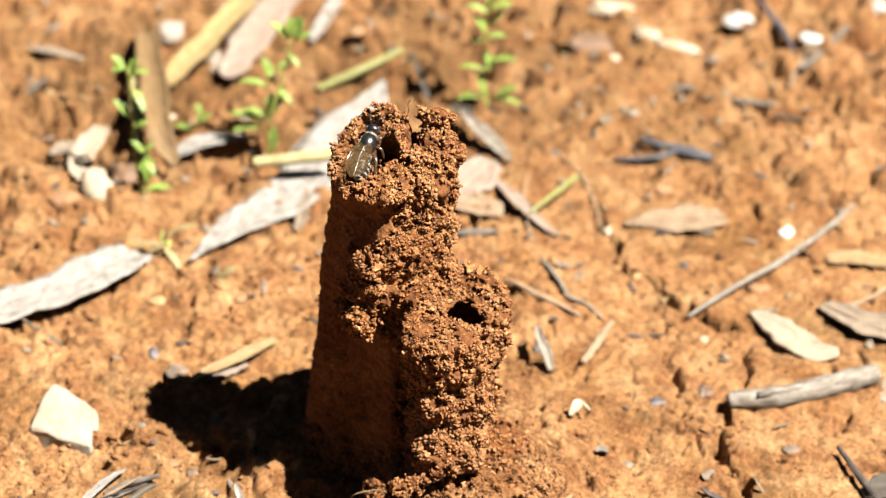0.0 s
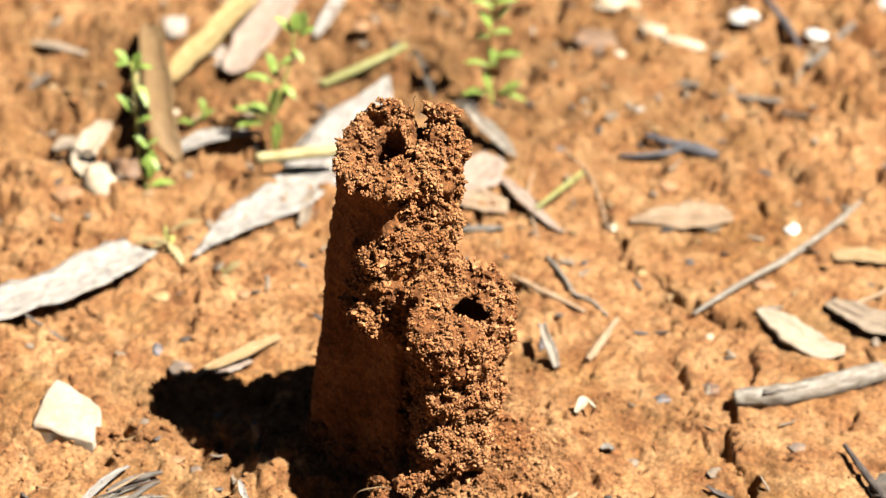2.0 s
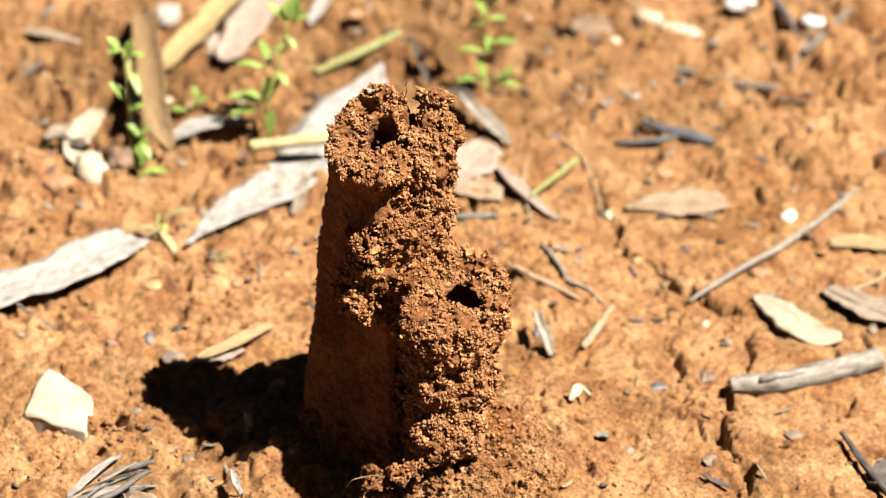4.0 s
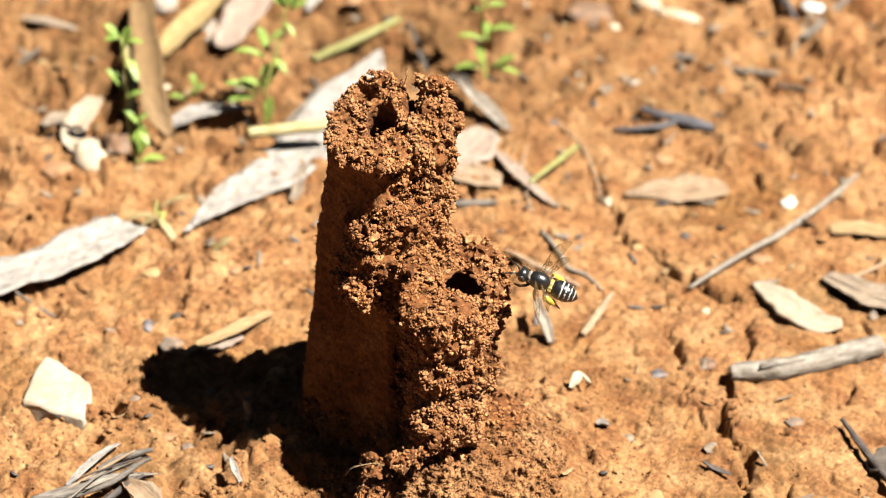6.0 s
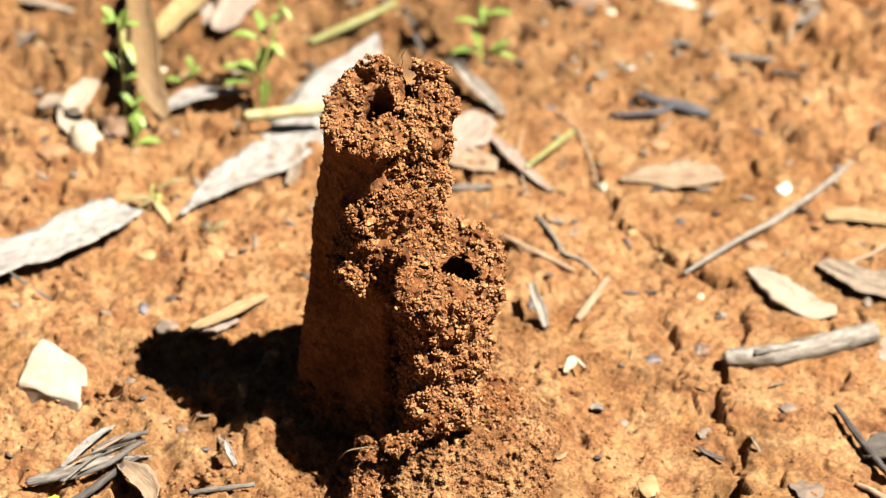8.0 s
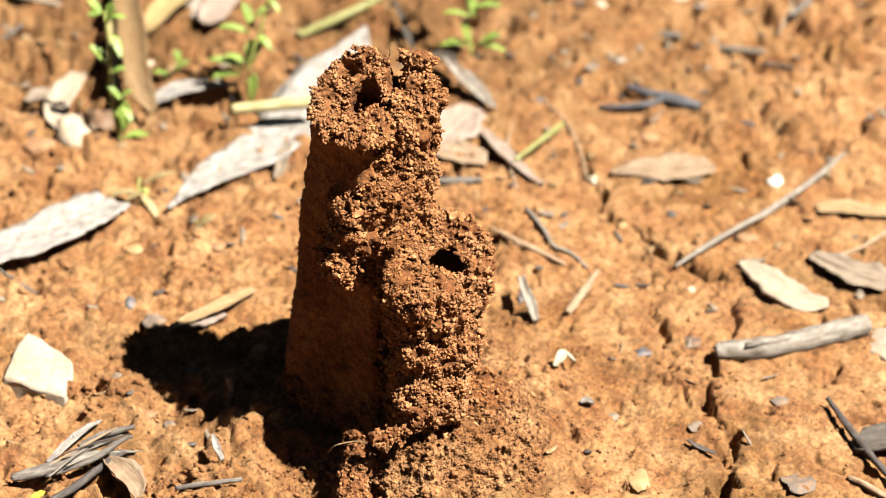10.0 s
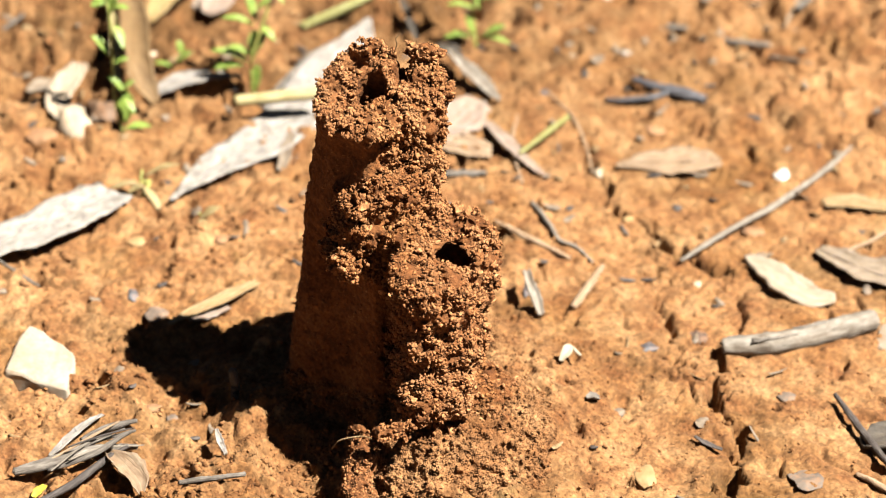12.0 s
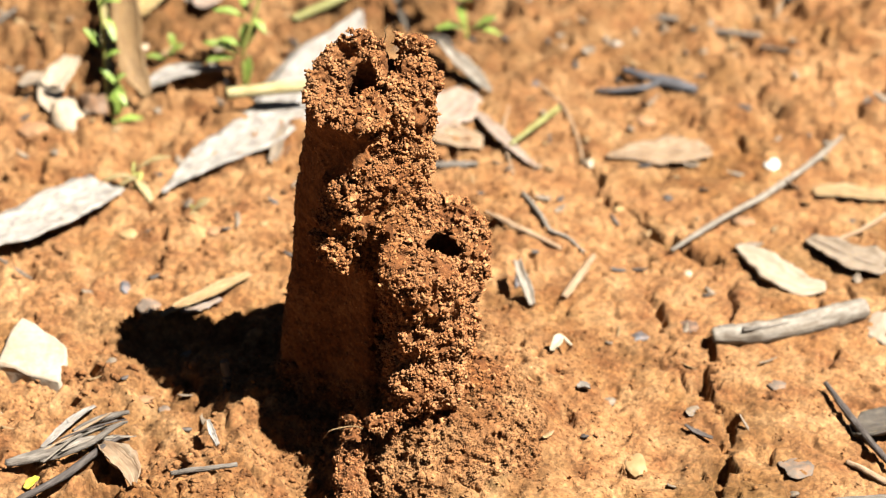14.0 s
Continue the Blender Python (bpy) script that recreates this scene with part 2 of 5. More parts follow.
def rest(x, y):
    """The level on which litter lies."""
    return lie(x, y) + 0.9 * vnoise(np.float64(x) / 19, np.float64(y) / 19, np.float64(0), 2) + 0.3


# ---- end lie ----


CRACKS = [  # points along each crack, its half width and its depth
    ([(30.6, 84.3), (31.8, 77.7), (33.5, 71.2), (34.6, 67.4)], 0.55, 3.0),
    ([(34.6, 67.4), (37.8, 64.8), (39.5, 62.9), (41.6, 59.9), (44.0, 56.2), (47.5, 53.5), (50.3, 51.5)], 0.85, 8.5),
    ([(48.8, 27.2), (49.3, 23.2), (48.6, 16.1), (50.3, 10.7), (50.0, 2.5), (47.6, -3.4), (48.0, -8.4), (49.2, -15.7)], 0.95, 4.2),
    ([(40.1, 53.6), (41.4, 43.0), (40.4, 35.9), (41.7, 30.1), (42.1, 22.0)], 0.4, 1.6),
    ([(50.3, 51.5), (51.5, 44.1), (50.8, 35.7), (49.8, 31.1)], 0.45, 2.0),
    ([(68.5, 121.9), (68.2, 112.4)], 0.5, 2.0),
    ([(43.3, 25.1), (43.9, 17.2), (44.6, 14.6)], 0.4, 1.5),
]


def n2(x, y, size, seed):
    """Noise over the plan with features of that size, its lattice turned by the seed."""
    c, q = math.cos(seed * 1.3), math.sin(seed * 1.3)
    return vnoise((x * c - y * q) / size, (x * q + y * c) / size, 0 * x, seed)


def crack_depth(x, y):
    wx = x + 1.3 * n2(x, y, 4.2, 5) + 1.0 * n2(x, y, 2.0, 15) + 0.5 * vnoise(x * 1.6, y * 1.6, 0 * x, 6)
    wy = y + 1.3 * n2(x, y, 4.2, 8) + 1.0 * n2(x, y, 2.0, 18) + 0.5 * vnoise(x * 1.6, y * 1.6, 0 * x, 9)
    out = 0 * x
    for pts, half, depth in CRACKS:
        for (ax, ay), (bx, by) in zip(pts, pts[1:]):
            k = np.clip(((wx - ax) * (bx - ax) + (wy - ay) * (by - ay)) / ((bx - ax) ** 2 + (by - ay) ** 2), 0, 1)
            gap = np.hypot(wx - ax - k * (bx - ax), wy - ay - k * (by - ay))
            wide = half * (0.85 + 0.95 * n2(x, y, 3.8, 11))
            out = np.maximum(out, depth * np.clip(1.5 * (1.35 - gap / np.maximum(wide, 0.1)), 0, 1))
    return out


def height(x, y):
    """Height of the ground with its clods, pits and cracks."""
    crusted = np.clip((x - 12) / 14, 0, 1) * np.clip((105 - y) / 30, 0, 1)
    rough = (0.8 + 0.5 * n2(x, y, 22, 21)) * (1 - 0.6 * crusted) * np.interp(y, (55, 100), (1.0, 1.45))
    wx, wy = x + 1.2 * n2(x, y, 3.3, 61), y + 1.2 * n2(x, y, 3.3, 62)
    crust = n2(wx, wy, 5.6, 3) + 0.4 * n2(wx, wy, 2.6, 33)
    h = lie(x, y) + 0.9 * vnoise(x / 19, y / 19, 0 * x, 2)
    h = h + rough * 1.6 * n2(x, y, 7.5, 1)
    h = h - rough * 1.0 * np.clip(0.25 - np.abs(crust), 0, 1) / 0.25
    h = h + rough * (0.9 * n2(wx, wy, 3.4, 4) + 0.55 * n2(x, y, 1.7, 7))
    h = h - 1.8 * np.clip((n2(wx, wy, 3.2, 12) - 0.40) / 0.4, 0, 1) * np.clip(rough, 0, 1.2)
    h = h + (0.36 * n2(x, y, 0.9, 10) + 0.17 * n2(x, y, 0.5, 17)) * (1 - 0.3 * crusted)
    h = h - 1.3 * np.clip((n2(wx, wy, 2.3, 81) - 0.60) / 0.18, 0, 1)
    heap = np.exp(-((x + 14) / 8.0) ** 2 - ((y + 5) / 7.0) ** 2)
    h = h + heap * (1.1 * n2(wx, wy, 2.4, 83) + 0.6 * n2(x, y, 1.2, 84))
    h = h + 0.8 * np.clip((n2(wx, wy, 2.1, 14) - 0.3) / 0.4, 0, 1) * rough
    h = h - 8.0 * np.clip(1.5 - np.hypot((x + 35.5) / 3.6, (y + 14.0) / 4.0) - 0.3 * n2(x, y, 2.4, 71), 0, 1)
    return h - crack_depth(x, y)


def spread(lo, hi, step, end, growth=1.35):
    """Grid lines: even between lo and hi, then ever wider out to +-end."""
    core = list(np.arange(lo, hi, step))
    d, x = step, core[-1]
    up = []
    while x < end:
        d *= growth
        x += d
        up.append(x)
    d, x = step, core[0]
    down = []
    while x > -end:
        d *= growth
        x -= d
        down.append(x)
    return np.array(down[::-1] + core + up)


def ground():
    xs = spread(-80, 92, 0.30, 2.0e6)
    ys = np.concatenate([spread(-26, 70, 0.30, 2.0e6)])
    far = spread(70, 172, 0.6, 2.0e6)
    ys = np.concatenate([ys[ys < 69.9], far[far >= 70]])
    gx, gy = np.meshgrid(xs, ys)
    x, y = gx.ravel(), gy.ravel()
    fade = np.exp(-np.maximum(np.hypot(x, y) - 260, 0) / 400)
    z = np.where(fade > 1e-4, height(np.clip(x, -2e4, 2e4), np.clip(y, -2e4, 2e4)) * fade, 0)
    n, m = len(xs), len(ys)
    i = (np.arange(m - 1)[:, None] * n + np.arange(n - 1)[None, :]).ravel()
    me = mesh_of("ground", np.stack([x, y, z], 1) * MM, np.stack([i, i + 1, i + n + 1, i + n], 1), GROUND)
    tagged(new("ground", me), "dry cracked orange-red clay soil", "ground", kind="structure")


ground()


GROW, SHIFT = 1.0445, np.array((-0.45, 13.8, -10.7))  # from the turret's own axes to the ground


# ---- the turret: soil pellets built up round two burrow mouths (millimetres) ----
def nets(d, origin, step):
    """The zero surface of the array d as quads."""
    inside = d < 0
    count = sum(inside[a:d.shape[0] - 1 + a, b:d.shape[1] - 1 + b, c:d.shape[2] - 1 + c].astype(np.int8) for a in (0, 1) for b in (0, 1) for c in (0, 1))
    mixed = (count > 0) & (count < 8)
    cell = np.argwhere(mixed)
    number = np.full(mixed.shape, -1, np.int32)
    number[mixed] = np.arange(len(cell))
    corner = [(a, b, c) for a in (0, 1) for b in (0, 1) for c in (0, 1)]
    v = [d[cell[:, 0] + a, cell[:, 1] + b, cell[:, 2] + c] for a, b, c in corner]
    total, hits = np.zeros((len(cell), 3), np.float32), np.zeros(len(cell), np.float32)
    for p in range(8):
        for q in range(p + 1, 8):
            off = np.subtract(corner[q], corner[p])
            if np.abs(off).sum() != 1:
                continue
            cross = (v[p] < 0) != (v[q] < 0)
            k = np.where(cross, v[p] / np.where(cross, v[p] - v[q], 1), 0)
            total += np.where(cross[:, None], np.array(corner[p]) + k[:, None] * off, 0)
            hits += cross
    verts = (cell + total / hits[:, None]) * step + origin
    faces = []
    for axis in range(3):
        u, w = (axis + 1) % 3, (axis + 2) % 3
        lo = [slice(None)] * 3
        hi = [slice(None)] * 3
        lo[axis], hi[axis] = slice(0, -1), slice(1, None)
        lower = inside[tuple(lo)]
        e = np.argwhere(lower != inside[tuple(hi)])
        e = e[(e[:, u] > 0) & (e[:, w] > 0) & (e[:, u] < d.shape[u] - 1) & (e[:, w] < d.shape[w] - 1)]
        quad = []
        for du, dw in ((-1, -1), (0, -1), (0, 0), (-1, 0)):
            q = e.copy()
            q[:, u] += du
            q[:, w] += dw
            quad.append(number[q[:, 0], q[:, 1], q[:, 2]])
        quad = np.stack(quad, 1)
        out = lower[e[:, 0], e[:, 1], e[:, 2]]
        faces.append(np.where(out[:, None], quad, quad[:, ::-1]))
    return verts, np.concatenate(faces)


def smin(a, b, k):
    h = np.clip(0.5 + 0.5 * (b - a) / k, 0, 1)
    return b + (a - b) * h - k * h * (1 - h)


def blob(X, Y, Z, c, r):
    q = np.sqrt(((X - c[0]) / r[0]) ** 2 + ((Y - c[1]) / r[1]) ** 2 + ((Z - c[2]) / r[2]) ** 2)
    return (q - 1) * min(r)


def rod(X, Y, Z, a, b, r):
    a, b = np.array(a, float), np.array(b, float)
    ab = b - a
    k = np.clip(((X - a[0]) * ab[0] + (Y - a[1]) * ab[1] + (Z - a[2]) * ab[2]) / (ab @ ab), 0, 1)
    return np.sqrt((X - a[0] - k * ab[0]) ** 2 + (Y - a[1] - k * ab[1]) ** 2 + (Z - a[2] - k * ab[2]) ** 2) - r


def turret_form(X, Y, Z):
    """Signed distance of the turret's body before its pellets."""
    z = Z
    # the front is keeled: it falls back on both sides of a ridge
    keel = np.interp(z, (12, 28, 33, 38, 43, 60), (3.5, 3.5, 7.0, 7.0, -1.5, -1.5))
    shade = np.interp(z, (12, 33, 40, 46, 50), (1.0, 0.0, -4.0, -3.4, -1.0))
    fall = 0.45 * np.clip(X - keel, 0, 7) + np.clip(1.15 * (shade - X), 0, 6.5) * np.interp(z, (50, 54), (1, 0))
    Y = Y - fall * np.clip((3 - Y) / 7, 0, 1)
    cx = np.interp(z, (0, 20, 40, 62), (-0.2, -0.8, -1.0, -0.2))
    cy = np.interp(z, (0, 33, 43, 55), (2.6, 2.4, 1.0, 0.2))
    r = np.interp(z, (8, 15, 25, 33, 40, 47, 52, 55, 59, 62), (12.8, 11.0, 9.8, 9.0, 8.6, 8.2, 7.9, 8.0, 7.8, 7.0))
    Y = np.where(Y > 1, 1 + np.interp(z, (34, 50), (0.72, 1.5)) * (Y - 1), Y)
    theta = np.arctan2(Y, X - cx)
    r = r * (1 + 0.02 * np.cos(3 * theta + 0.1 * z) + 0.015 * np.cos(5 * theta - 0.16 * z))
    main = (np.hypot(X - cx, Y - cy) - r) * 0.95
    main = smin(main, blob(X, Y, Z, (-0.1, -0.8, 57.6), (8.2, 8.4, 2.6)), 0.7)
    main = np.maximum(main, (Z - 59.4 - 0.48 * Y) * 0.88)
    # the crown: a ledge over the mouth, a right lobe, a rim
    for c, s in (((-2.0, 5.2, 62.2), (2.6, 2.0, 1.8)), ((-3.0, 5.2, 63.5), (1.1, 1.2, 1.0)), ((0.6, 3.4, 60.8), (1.4, 2.4, 1.3)), ((4.7, 4.4, 61.8), (2.4, 2.5, 2.3)), ((2.6, 6.3, 61.4), (2.6, 1.3, 2.3)), ((5.6, 2.0, 60.0), (2.4, 2.6, 2.0)), ((6.2, 0.8, 58.6), (2.3, 3.4, 2.6)), ((5.4, -2.4, 55.0), (2.8, 3.4, 4.0)), ((-7.2, 1.0, 59.2), (1.3, 2.0, 1.2)), ((-5.6, 2.8, 60.0), (1.3, 1.5, 1.2)), ((-5.0, -5.4, 56.4), (2.0, 1.8, 1.3)), ((0.2, -7.0, 56.0), (2.4, 1.5, 1.2)), ((4.0, -5.8, 55.4), (2.4, 1.8, 1.9)), ((2.2, -1.6, 58.4), (1.6, 1.2, 1.1))):
        main = smin(main, blob(X, Y, Z, c, s), 0.6)
    # pellet masses hanging on the front
    for c, s in (((4.6, -2.8, 48.0), (3.8, 5.2, 7.2)), ((1.6, -5.6, 46.4), (4.6, 3.6, 4.0)), ((-3.0, -7.4, 46.0), (3.0, 2.4, 2.2)), ((3.4, -8.4, 40.2), (3.6, 3.6, 3.8)), ((-1.8, -7.0, 41.8), (4.2, 3.0, 2.8)), ((4.2, -6.0, 41.6), (5.0, 3.8, 3.8)), ((-4.6, -10.4, 37.9), (3.0, 2.3, 2.2)), ((-2.0, -8.4, 39.2), (2.4, 2.0, 1.8)), ((-6.3, -9.6, 38.2), (1.6, 1.5, 1.4))):
        main = smin(main, blob(X, Y, Z, c, s), 0.7)
    # side turret on a slimmer neck
    r2 = np.interp(z, (9, 15, 23, 28, 31.5, 33.5, 38, 41, 44), (8.0, 6.4, 5.8, 5.4, 6.0, 7.1, 7.6, 7.0, 5.4))
    side = (np.hypot(X - 8.4, Y + 9.4) - r2) * 0.93
    side = np.maximum(side, (Z - 42.2 - 0.42 * (Y + 8)) * 0.92)
    d = smin(main, side, 0.6)
    for c, s in (((9.6, -13.6, 27.8), (5.4, 4.4, 4.2)), ((6.0, -15.4, 29.4), (2.0, 1.8, 1.8)), ((8.8, -15.8, 22.2), (5.2, 4.2, 4.4)), ((12.8, -11.5, 9.5), (13.0, 16.5, 9.0)), ((12.4, -9.0, 12.5), (9.0, 9.0, 8.0)), ((0.6, -14.6, 15.6), (1.9, 1.8, 1.5)), ((2.8, -19.0, 19.2), (2.6, 2.2, 1.7))):
        d = smin(d, blob(X, Y, np.maximum(Z, c[2]) if c[2] < 16 else Z, c, s), 0.8)
    # low ridge running out from the foot
    d = smin(d, rod(X, Y, Z, (-0.8, -15.6, 14.8), (-1.0, -21.0, 12.4), 1.9), 0.7)
    d = smin(d, rod(X, Y, Z, (-1.0, -21.0, 12.4), (-0.6, -34.0, 9.4), 2.3), 0.7)
    # hollows: under the crown, between the turrets, under the side turret
    for a, b, s in (((-8.5, -6.2, 52.6), (-1.0, -8.4, 53.0), 2.5), ((-1.0, -8.8, 53.2), (2.0, -8.8, 53.2), 1.3), ((-8.5, -6.6, 49.5), (-4.6, -8.6, 48.8), 2.2), ((0.5, -10.4, 39.0), (-0.4, -12.4, 25.0), 2.3), ((-0.4, -12.4, 26.0), (-0.9, -12.8, 17.0), 2.6), ((3.0, -17.0, 33.6), (8.0, -17.6, 33.0), 1.9), ((4.4, -19.8, 21.4), (7.4, -20.6, 20.4), 1.3), ((11.0, -18.8, 24.6), (11.6, -18.6, 24.4), 1.0), ((3.4, -17.4, 26.4), (4.2, -17.8, 24.4), 1.3), ((3.2, -21.8, 15.2), (3.8, -34.0, 11.6), 3.3)):
        d = -smin(-d, rod(X, Y, Z, a, b, s), 0.5)
    return d


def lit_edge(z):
    """Where the sunlit, pelleted front begins, across, at a height; the flank beyond it is bare, in the shade-darkened
    soil.
    """
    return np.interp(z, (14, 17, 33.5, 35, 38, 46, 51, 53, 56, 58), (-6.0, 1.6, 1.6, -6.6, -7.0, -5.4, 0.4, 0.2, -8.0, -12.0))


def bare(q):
    """The smoothed flank and back, left in the soil that is darkened for shade."""
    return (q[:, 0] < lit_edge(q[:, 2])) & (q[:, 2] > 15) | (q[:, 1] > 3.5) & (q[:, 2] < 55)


def burrows(X, Y, Z):
    """Signed distance of the holes."""
    h = rod(X, Y, Z, (-1.5, -0.2, 61.6), (-1.3, 0.8, 57.0), 1.75)
    h = np.minimum(h, rod(X, Y, Z, (-1.2, 0.6, 55.6), (-0.8, 1.2, 38.0), 2.6))
    slit = ((1.2, 4.7, 61.9), (2.2, 4.4, 61.7), (2.6, 3.4, 61.0), (2.2, 1.4, 59.8))
    for (ax, ay, az), (bx, by, bz) in zip(slit, slit[1:]):
        for up in (-1.8, -0.8, 0.2, 1.2):
            h = np.minimum(h, rod(X, Y, Z, (ax, ay, az + up), (bx, by, bz + up), 0.72))
    h = np.minimum(h, blob(X, Y, Z, (-6.1, -0.1, 59.3), (1.35, 1.1, 1.7)))
    h = np.minimum(h, blob(X, Y, Z, (-3.2, 2.4, 60.6), (1.2, 0.7, 0.55)))
    for x in (8.7, 10.3):
        h = np.minimum(h, rod(X, Y, Z, (x, -10.4, 45.0), (x, -8.7, 39.0), 1.35))
    h = np.minimum(h, rod(X, Y, Z, (9.7, -7.8, 38.0), (9.0, -7.4, 28.0), 2.9))
    return np.minimum(h, rod(X, Y, Z, (9.0, -7.4, 28.0), (8.4, -7.3, 18.0), 2.5))


def finer(a):
    """The array with a value halfway between each two neighbours on every axis."""
    for axis in range(3):
        a = np.moveaxis(a, axis, 0)
        out = np.empty((2 * len(a) - 1, *a.shape[1:]), np.float32)
        out[::2] = a
        out[1::2] = (a[1:] + a[:-1]) / 2
        a = np.moveaxis(out, 0, axis)
    return np.ascontiguousarray(a)


def grain_shapes(r, count, rings):
    """Angular crumbs about 1 across: a ball cut by many planes."""
    bm = bmesh.new()
    bmesh.ops.create_icosphere(bm, subdivisions=rings, radius=1.0)
    unit = np.array([v.co[:] for v in bm.verts])
    tri = np.array([[v.index for v in f.verts] for f in bm.faces])
    bm.free()
    out = []
    for _ in range(count):
        p = unit * (1 + 0.30 * r.normal(0, 1, (len(unit), 1)).clip(-1.5, 1.5))
        for nrm in r.normal(0, 1, (7, 3)):
            nrm = nrm / np.linalg.norm(nrm)
            over = np.maximum(p @ nrm - r.uniform(0.25, 0.7), 0)
            p = p - over[:, None] * nrm
        out.append(p * r.uniform(0.65, 1.5, 3))
    return out, tri


def turret():
    step = 0.16
    lo = np.array((-19.0, -33.5, 8.0), np.float32)
    n = (np.array((25.0, 17.5, 67.0)) - lo) // step
    n = n.astype(int)
    n -= (n + 1) % 2
    axes = [(lo[i] + 2 * step * np.arange(n[i] // 2 + 1)).astype(np.float32) for i in range(3)]
    X, Y, Z = np.meshgrid(*axes, indexing="ij", sparse=True)
    d = finer(np.broadcast_to(turret_form(X, Y, Z), tuple(len(v) for v in axes)).astype(np.float32))
    # uneven surface
    near = np.argwhere(np.abs(d) < 2.2)
    p = near * step + lo
    calm = np.where(bare(p), 0.30, 1.0)
    rough = 0.25 + calm * (0.50 * vnoise(p[:, 0] / 3.0, p[:, 1] / 3.0, p[:, 2] / 3.0, 31) + 0.42 * vnoise(p[:, 0] / 1.3, p[:, 1] / 1.3, p[:, 2] / 1.3, 32))
    d[tuple(near.T)] += rough
    flesh = near[np.abs(d[tuple(near.T)]) < 0.12]
    flesh = flesh[~bare(flesh * step + lo)]
    for k in rng.choice(len(flesh), 3100, replace=False):
        c = flesh[k]
        r = rng.uniform(0.3, 0.95)
        B = int(r * 1.3 / step) + 1
        if (c < B + 1).any() or (c + B + 2 > n).any():
            continue
        t = np.stack(np.meshgrid(*[np.arange(-B, B + 1)] * 3, indexing="ij"), -1) * step
        ball = (np.sqrt((t * t * rng.uniform(0.8, 1.3, 3)).sum(-1)) - r * 0.9).astype(np.float32)
        box = tuple(slice(v - B, v + B + 1) for v in c)
        d[box] = np.minimum(d[box], ball + 0.2) if k % 5 < 1 else np.maximum(d[box], -ball)
    near = np.argwhere(np.abs(d) < 0.5)
    p = near * step + lo
    d[tuple(near.T)] += 0.17 * vnoise(p[:, 0] / 0.45, p[:, 1] / 0.45, p[:, 2] / 0.45, 35) + 0.14 * vnoise(p[:, 0] / 0.8, p[:, 1] / 0.8, p[:, 2] / 0.8, 36)
    hole = finer(burrows(X, Y, Z).astype(np.float32))
    near = np.argwhere(np.abs(hole) < 1.0)
    p = near * step + lo
    hole[tuple(near.T)] += 0.30 * vnoise(p[:, 0] / 0.9, p[:, 1] / 0.9, p[:, 2] / 0.9, 37) + 0.15 * vnoise(p[:, 0] / 0.4, p[:, 1] / 0.4, p[:, 2] / 0.4, 38)
    d = np.maximum(d, -hole)
    verts, faces = nets(d, lo, step)
    corner = verts[faces]
    mid = corner.mean(1)
    out = np.cross(corner[:, 2] - corner[:, 0], corner[:, 3] - corner[:, 1])
    out /= np.linalg.norm(out, axis=1)[:, None] + 1e-9
    inner = hole[tuple(np.clip(np.rint((mid - lo) / step).astype(int), 0, np.array(d.shape) - 1).T)]
    verts = verts * GROW + SHIFT
    thing = tagged(new("soil_turret"), "tall rust-brown turret of soil pellets with two burrow mouths", "bee nest")
    side = (mid[:, 0] > 0.4) & (mid[:, 2] < 41.5 + 0.1 * mid[:, 1]) & (mid[:, 1] < 3.0 - 0.2 * (mid[:, 2] - 20))
    top = (mid[:, 2] > 51.5) & ~side
    apron = (mid[:, 2] < 18.5 + 0.8 * np.sin(mid[:, 0])) & (mid[:, 0] > 2.5)
    side &= ~apron
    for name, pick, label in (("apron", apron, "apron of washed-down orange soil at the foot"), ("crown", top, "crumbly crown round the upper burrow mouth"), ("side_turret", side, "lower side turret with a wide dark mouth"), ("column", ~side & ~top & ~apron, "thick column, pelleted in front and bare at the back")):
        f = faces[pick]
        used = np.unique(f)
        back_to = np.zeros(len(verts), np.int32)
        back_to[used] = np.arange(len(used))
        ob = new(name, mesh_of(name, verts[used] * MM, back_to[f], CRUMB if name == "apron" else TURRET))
        ob.parent = thing
        tagged(ob, label)
    # crust of crumbs: the larger ones singly, the fine ones joined
    clod = vnoise(*(mid / 1.5).T, 41) + 0.5 * vnoise(*(mid / 0.7).T, 42)
    open_air = inner > 0.22
    # the bright pellets keep to the sunlit front; few stray onto the dark flank
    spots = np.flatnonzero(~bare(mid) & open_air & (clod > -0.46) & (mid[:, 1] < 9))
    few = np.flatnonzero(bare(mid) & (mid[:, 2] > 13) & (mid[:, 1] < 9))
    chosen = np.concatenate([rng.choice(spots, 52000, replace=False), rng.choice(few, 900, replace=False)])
    shapes, tri = grain_shapes(rng, 60, 1)
    size = 0.13 + 0.25 * rng.random(len(chosen)) ** 2.5
    size = np.where(mid[chosen, 2] < 19, size * 0.72, size)
    size[52000:] *= 0.8
    at = mid[chosen] + out[chosen] * (size * rng.uniform(-0.3, 0.75, len(size)))[:, None]
    at[:, 2] += rng.uniform(-0.05, 0.12, len(size))
    count = len(shapes[0])
    V = np.empty((len(at), count, 3), np.float32)
    for i in range(len(at)):
        V[i] = shapes[i % 60] * size[i] + at[i]
    V = V.reshape(-1, 3) * GROW + SHIFT
    F = (tri[None] + (np.arange(len(at)) * count)[:, None, None]).reshape(len(at), -1, 3)
    low = apron[chosen]
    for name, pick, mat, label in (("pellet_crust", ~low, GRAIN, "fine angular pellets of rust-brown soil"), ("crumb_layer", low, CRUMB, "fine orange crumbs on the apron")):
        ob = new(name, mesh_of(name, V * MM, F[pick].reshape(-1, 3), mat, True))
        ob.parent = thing
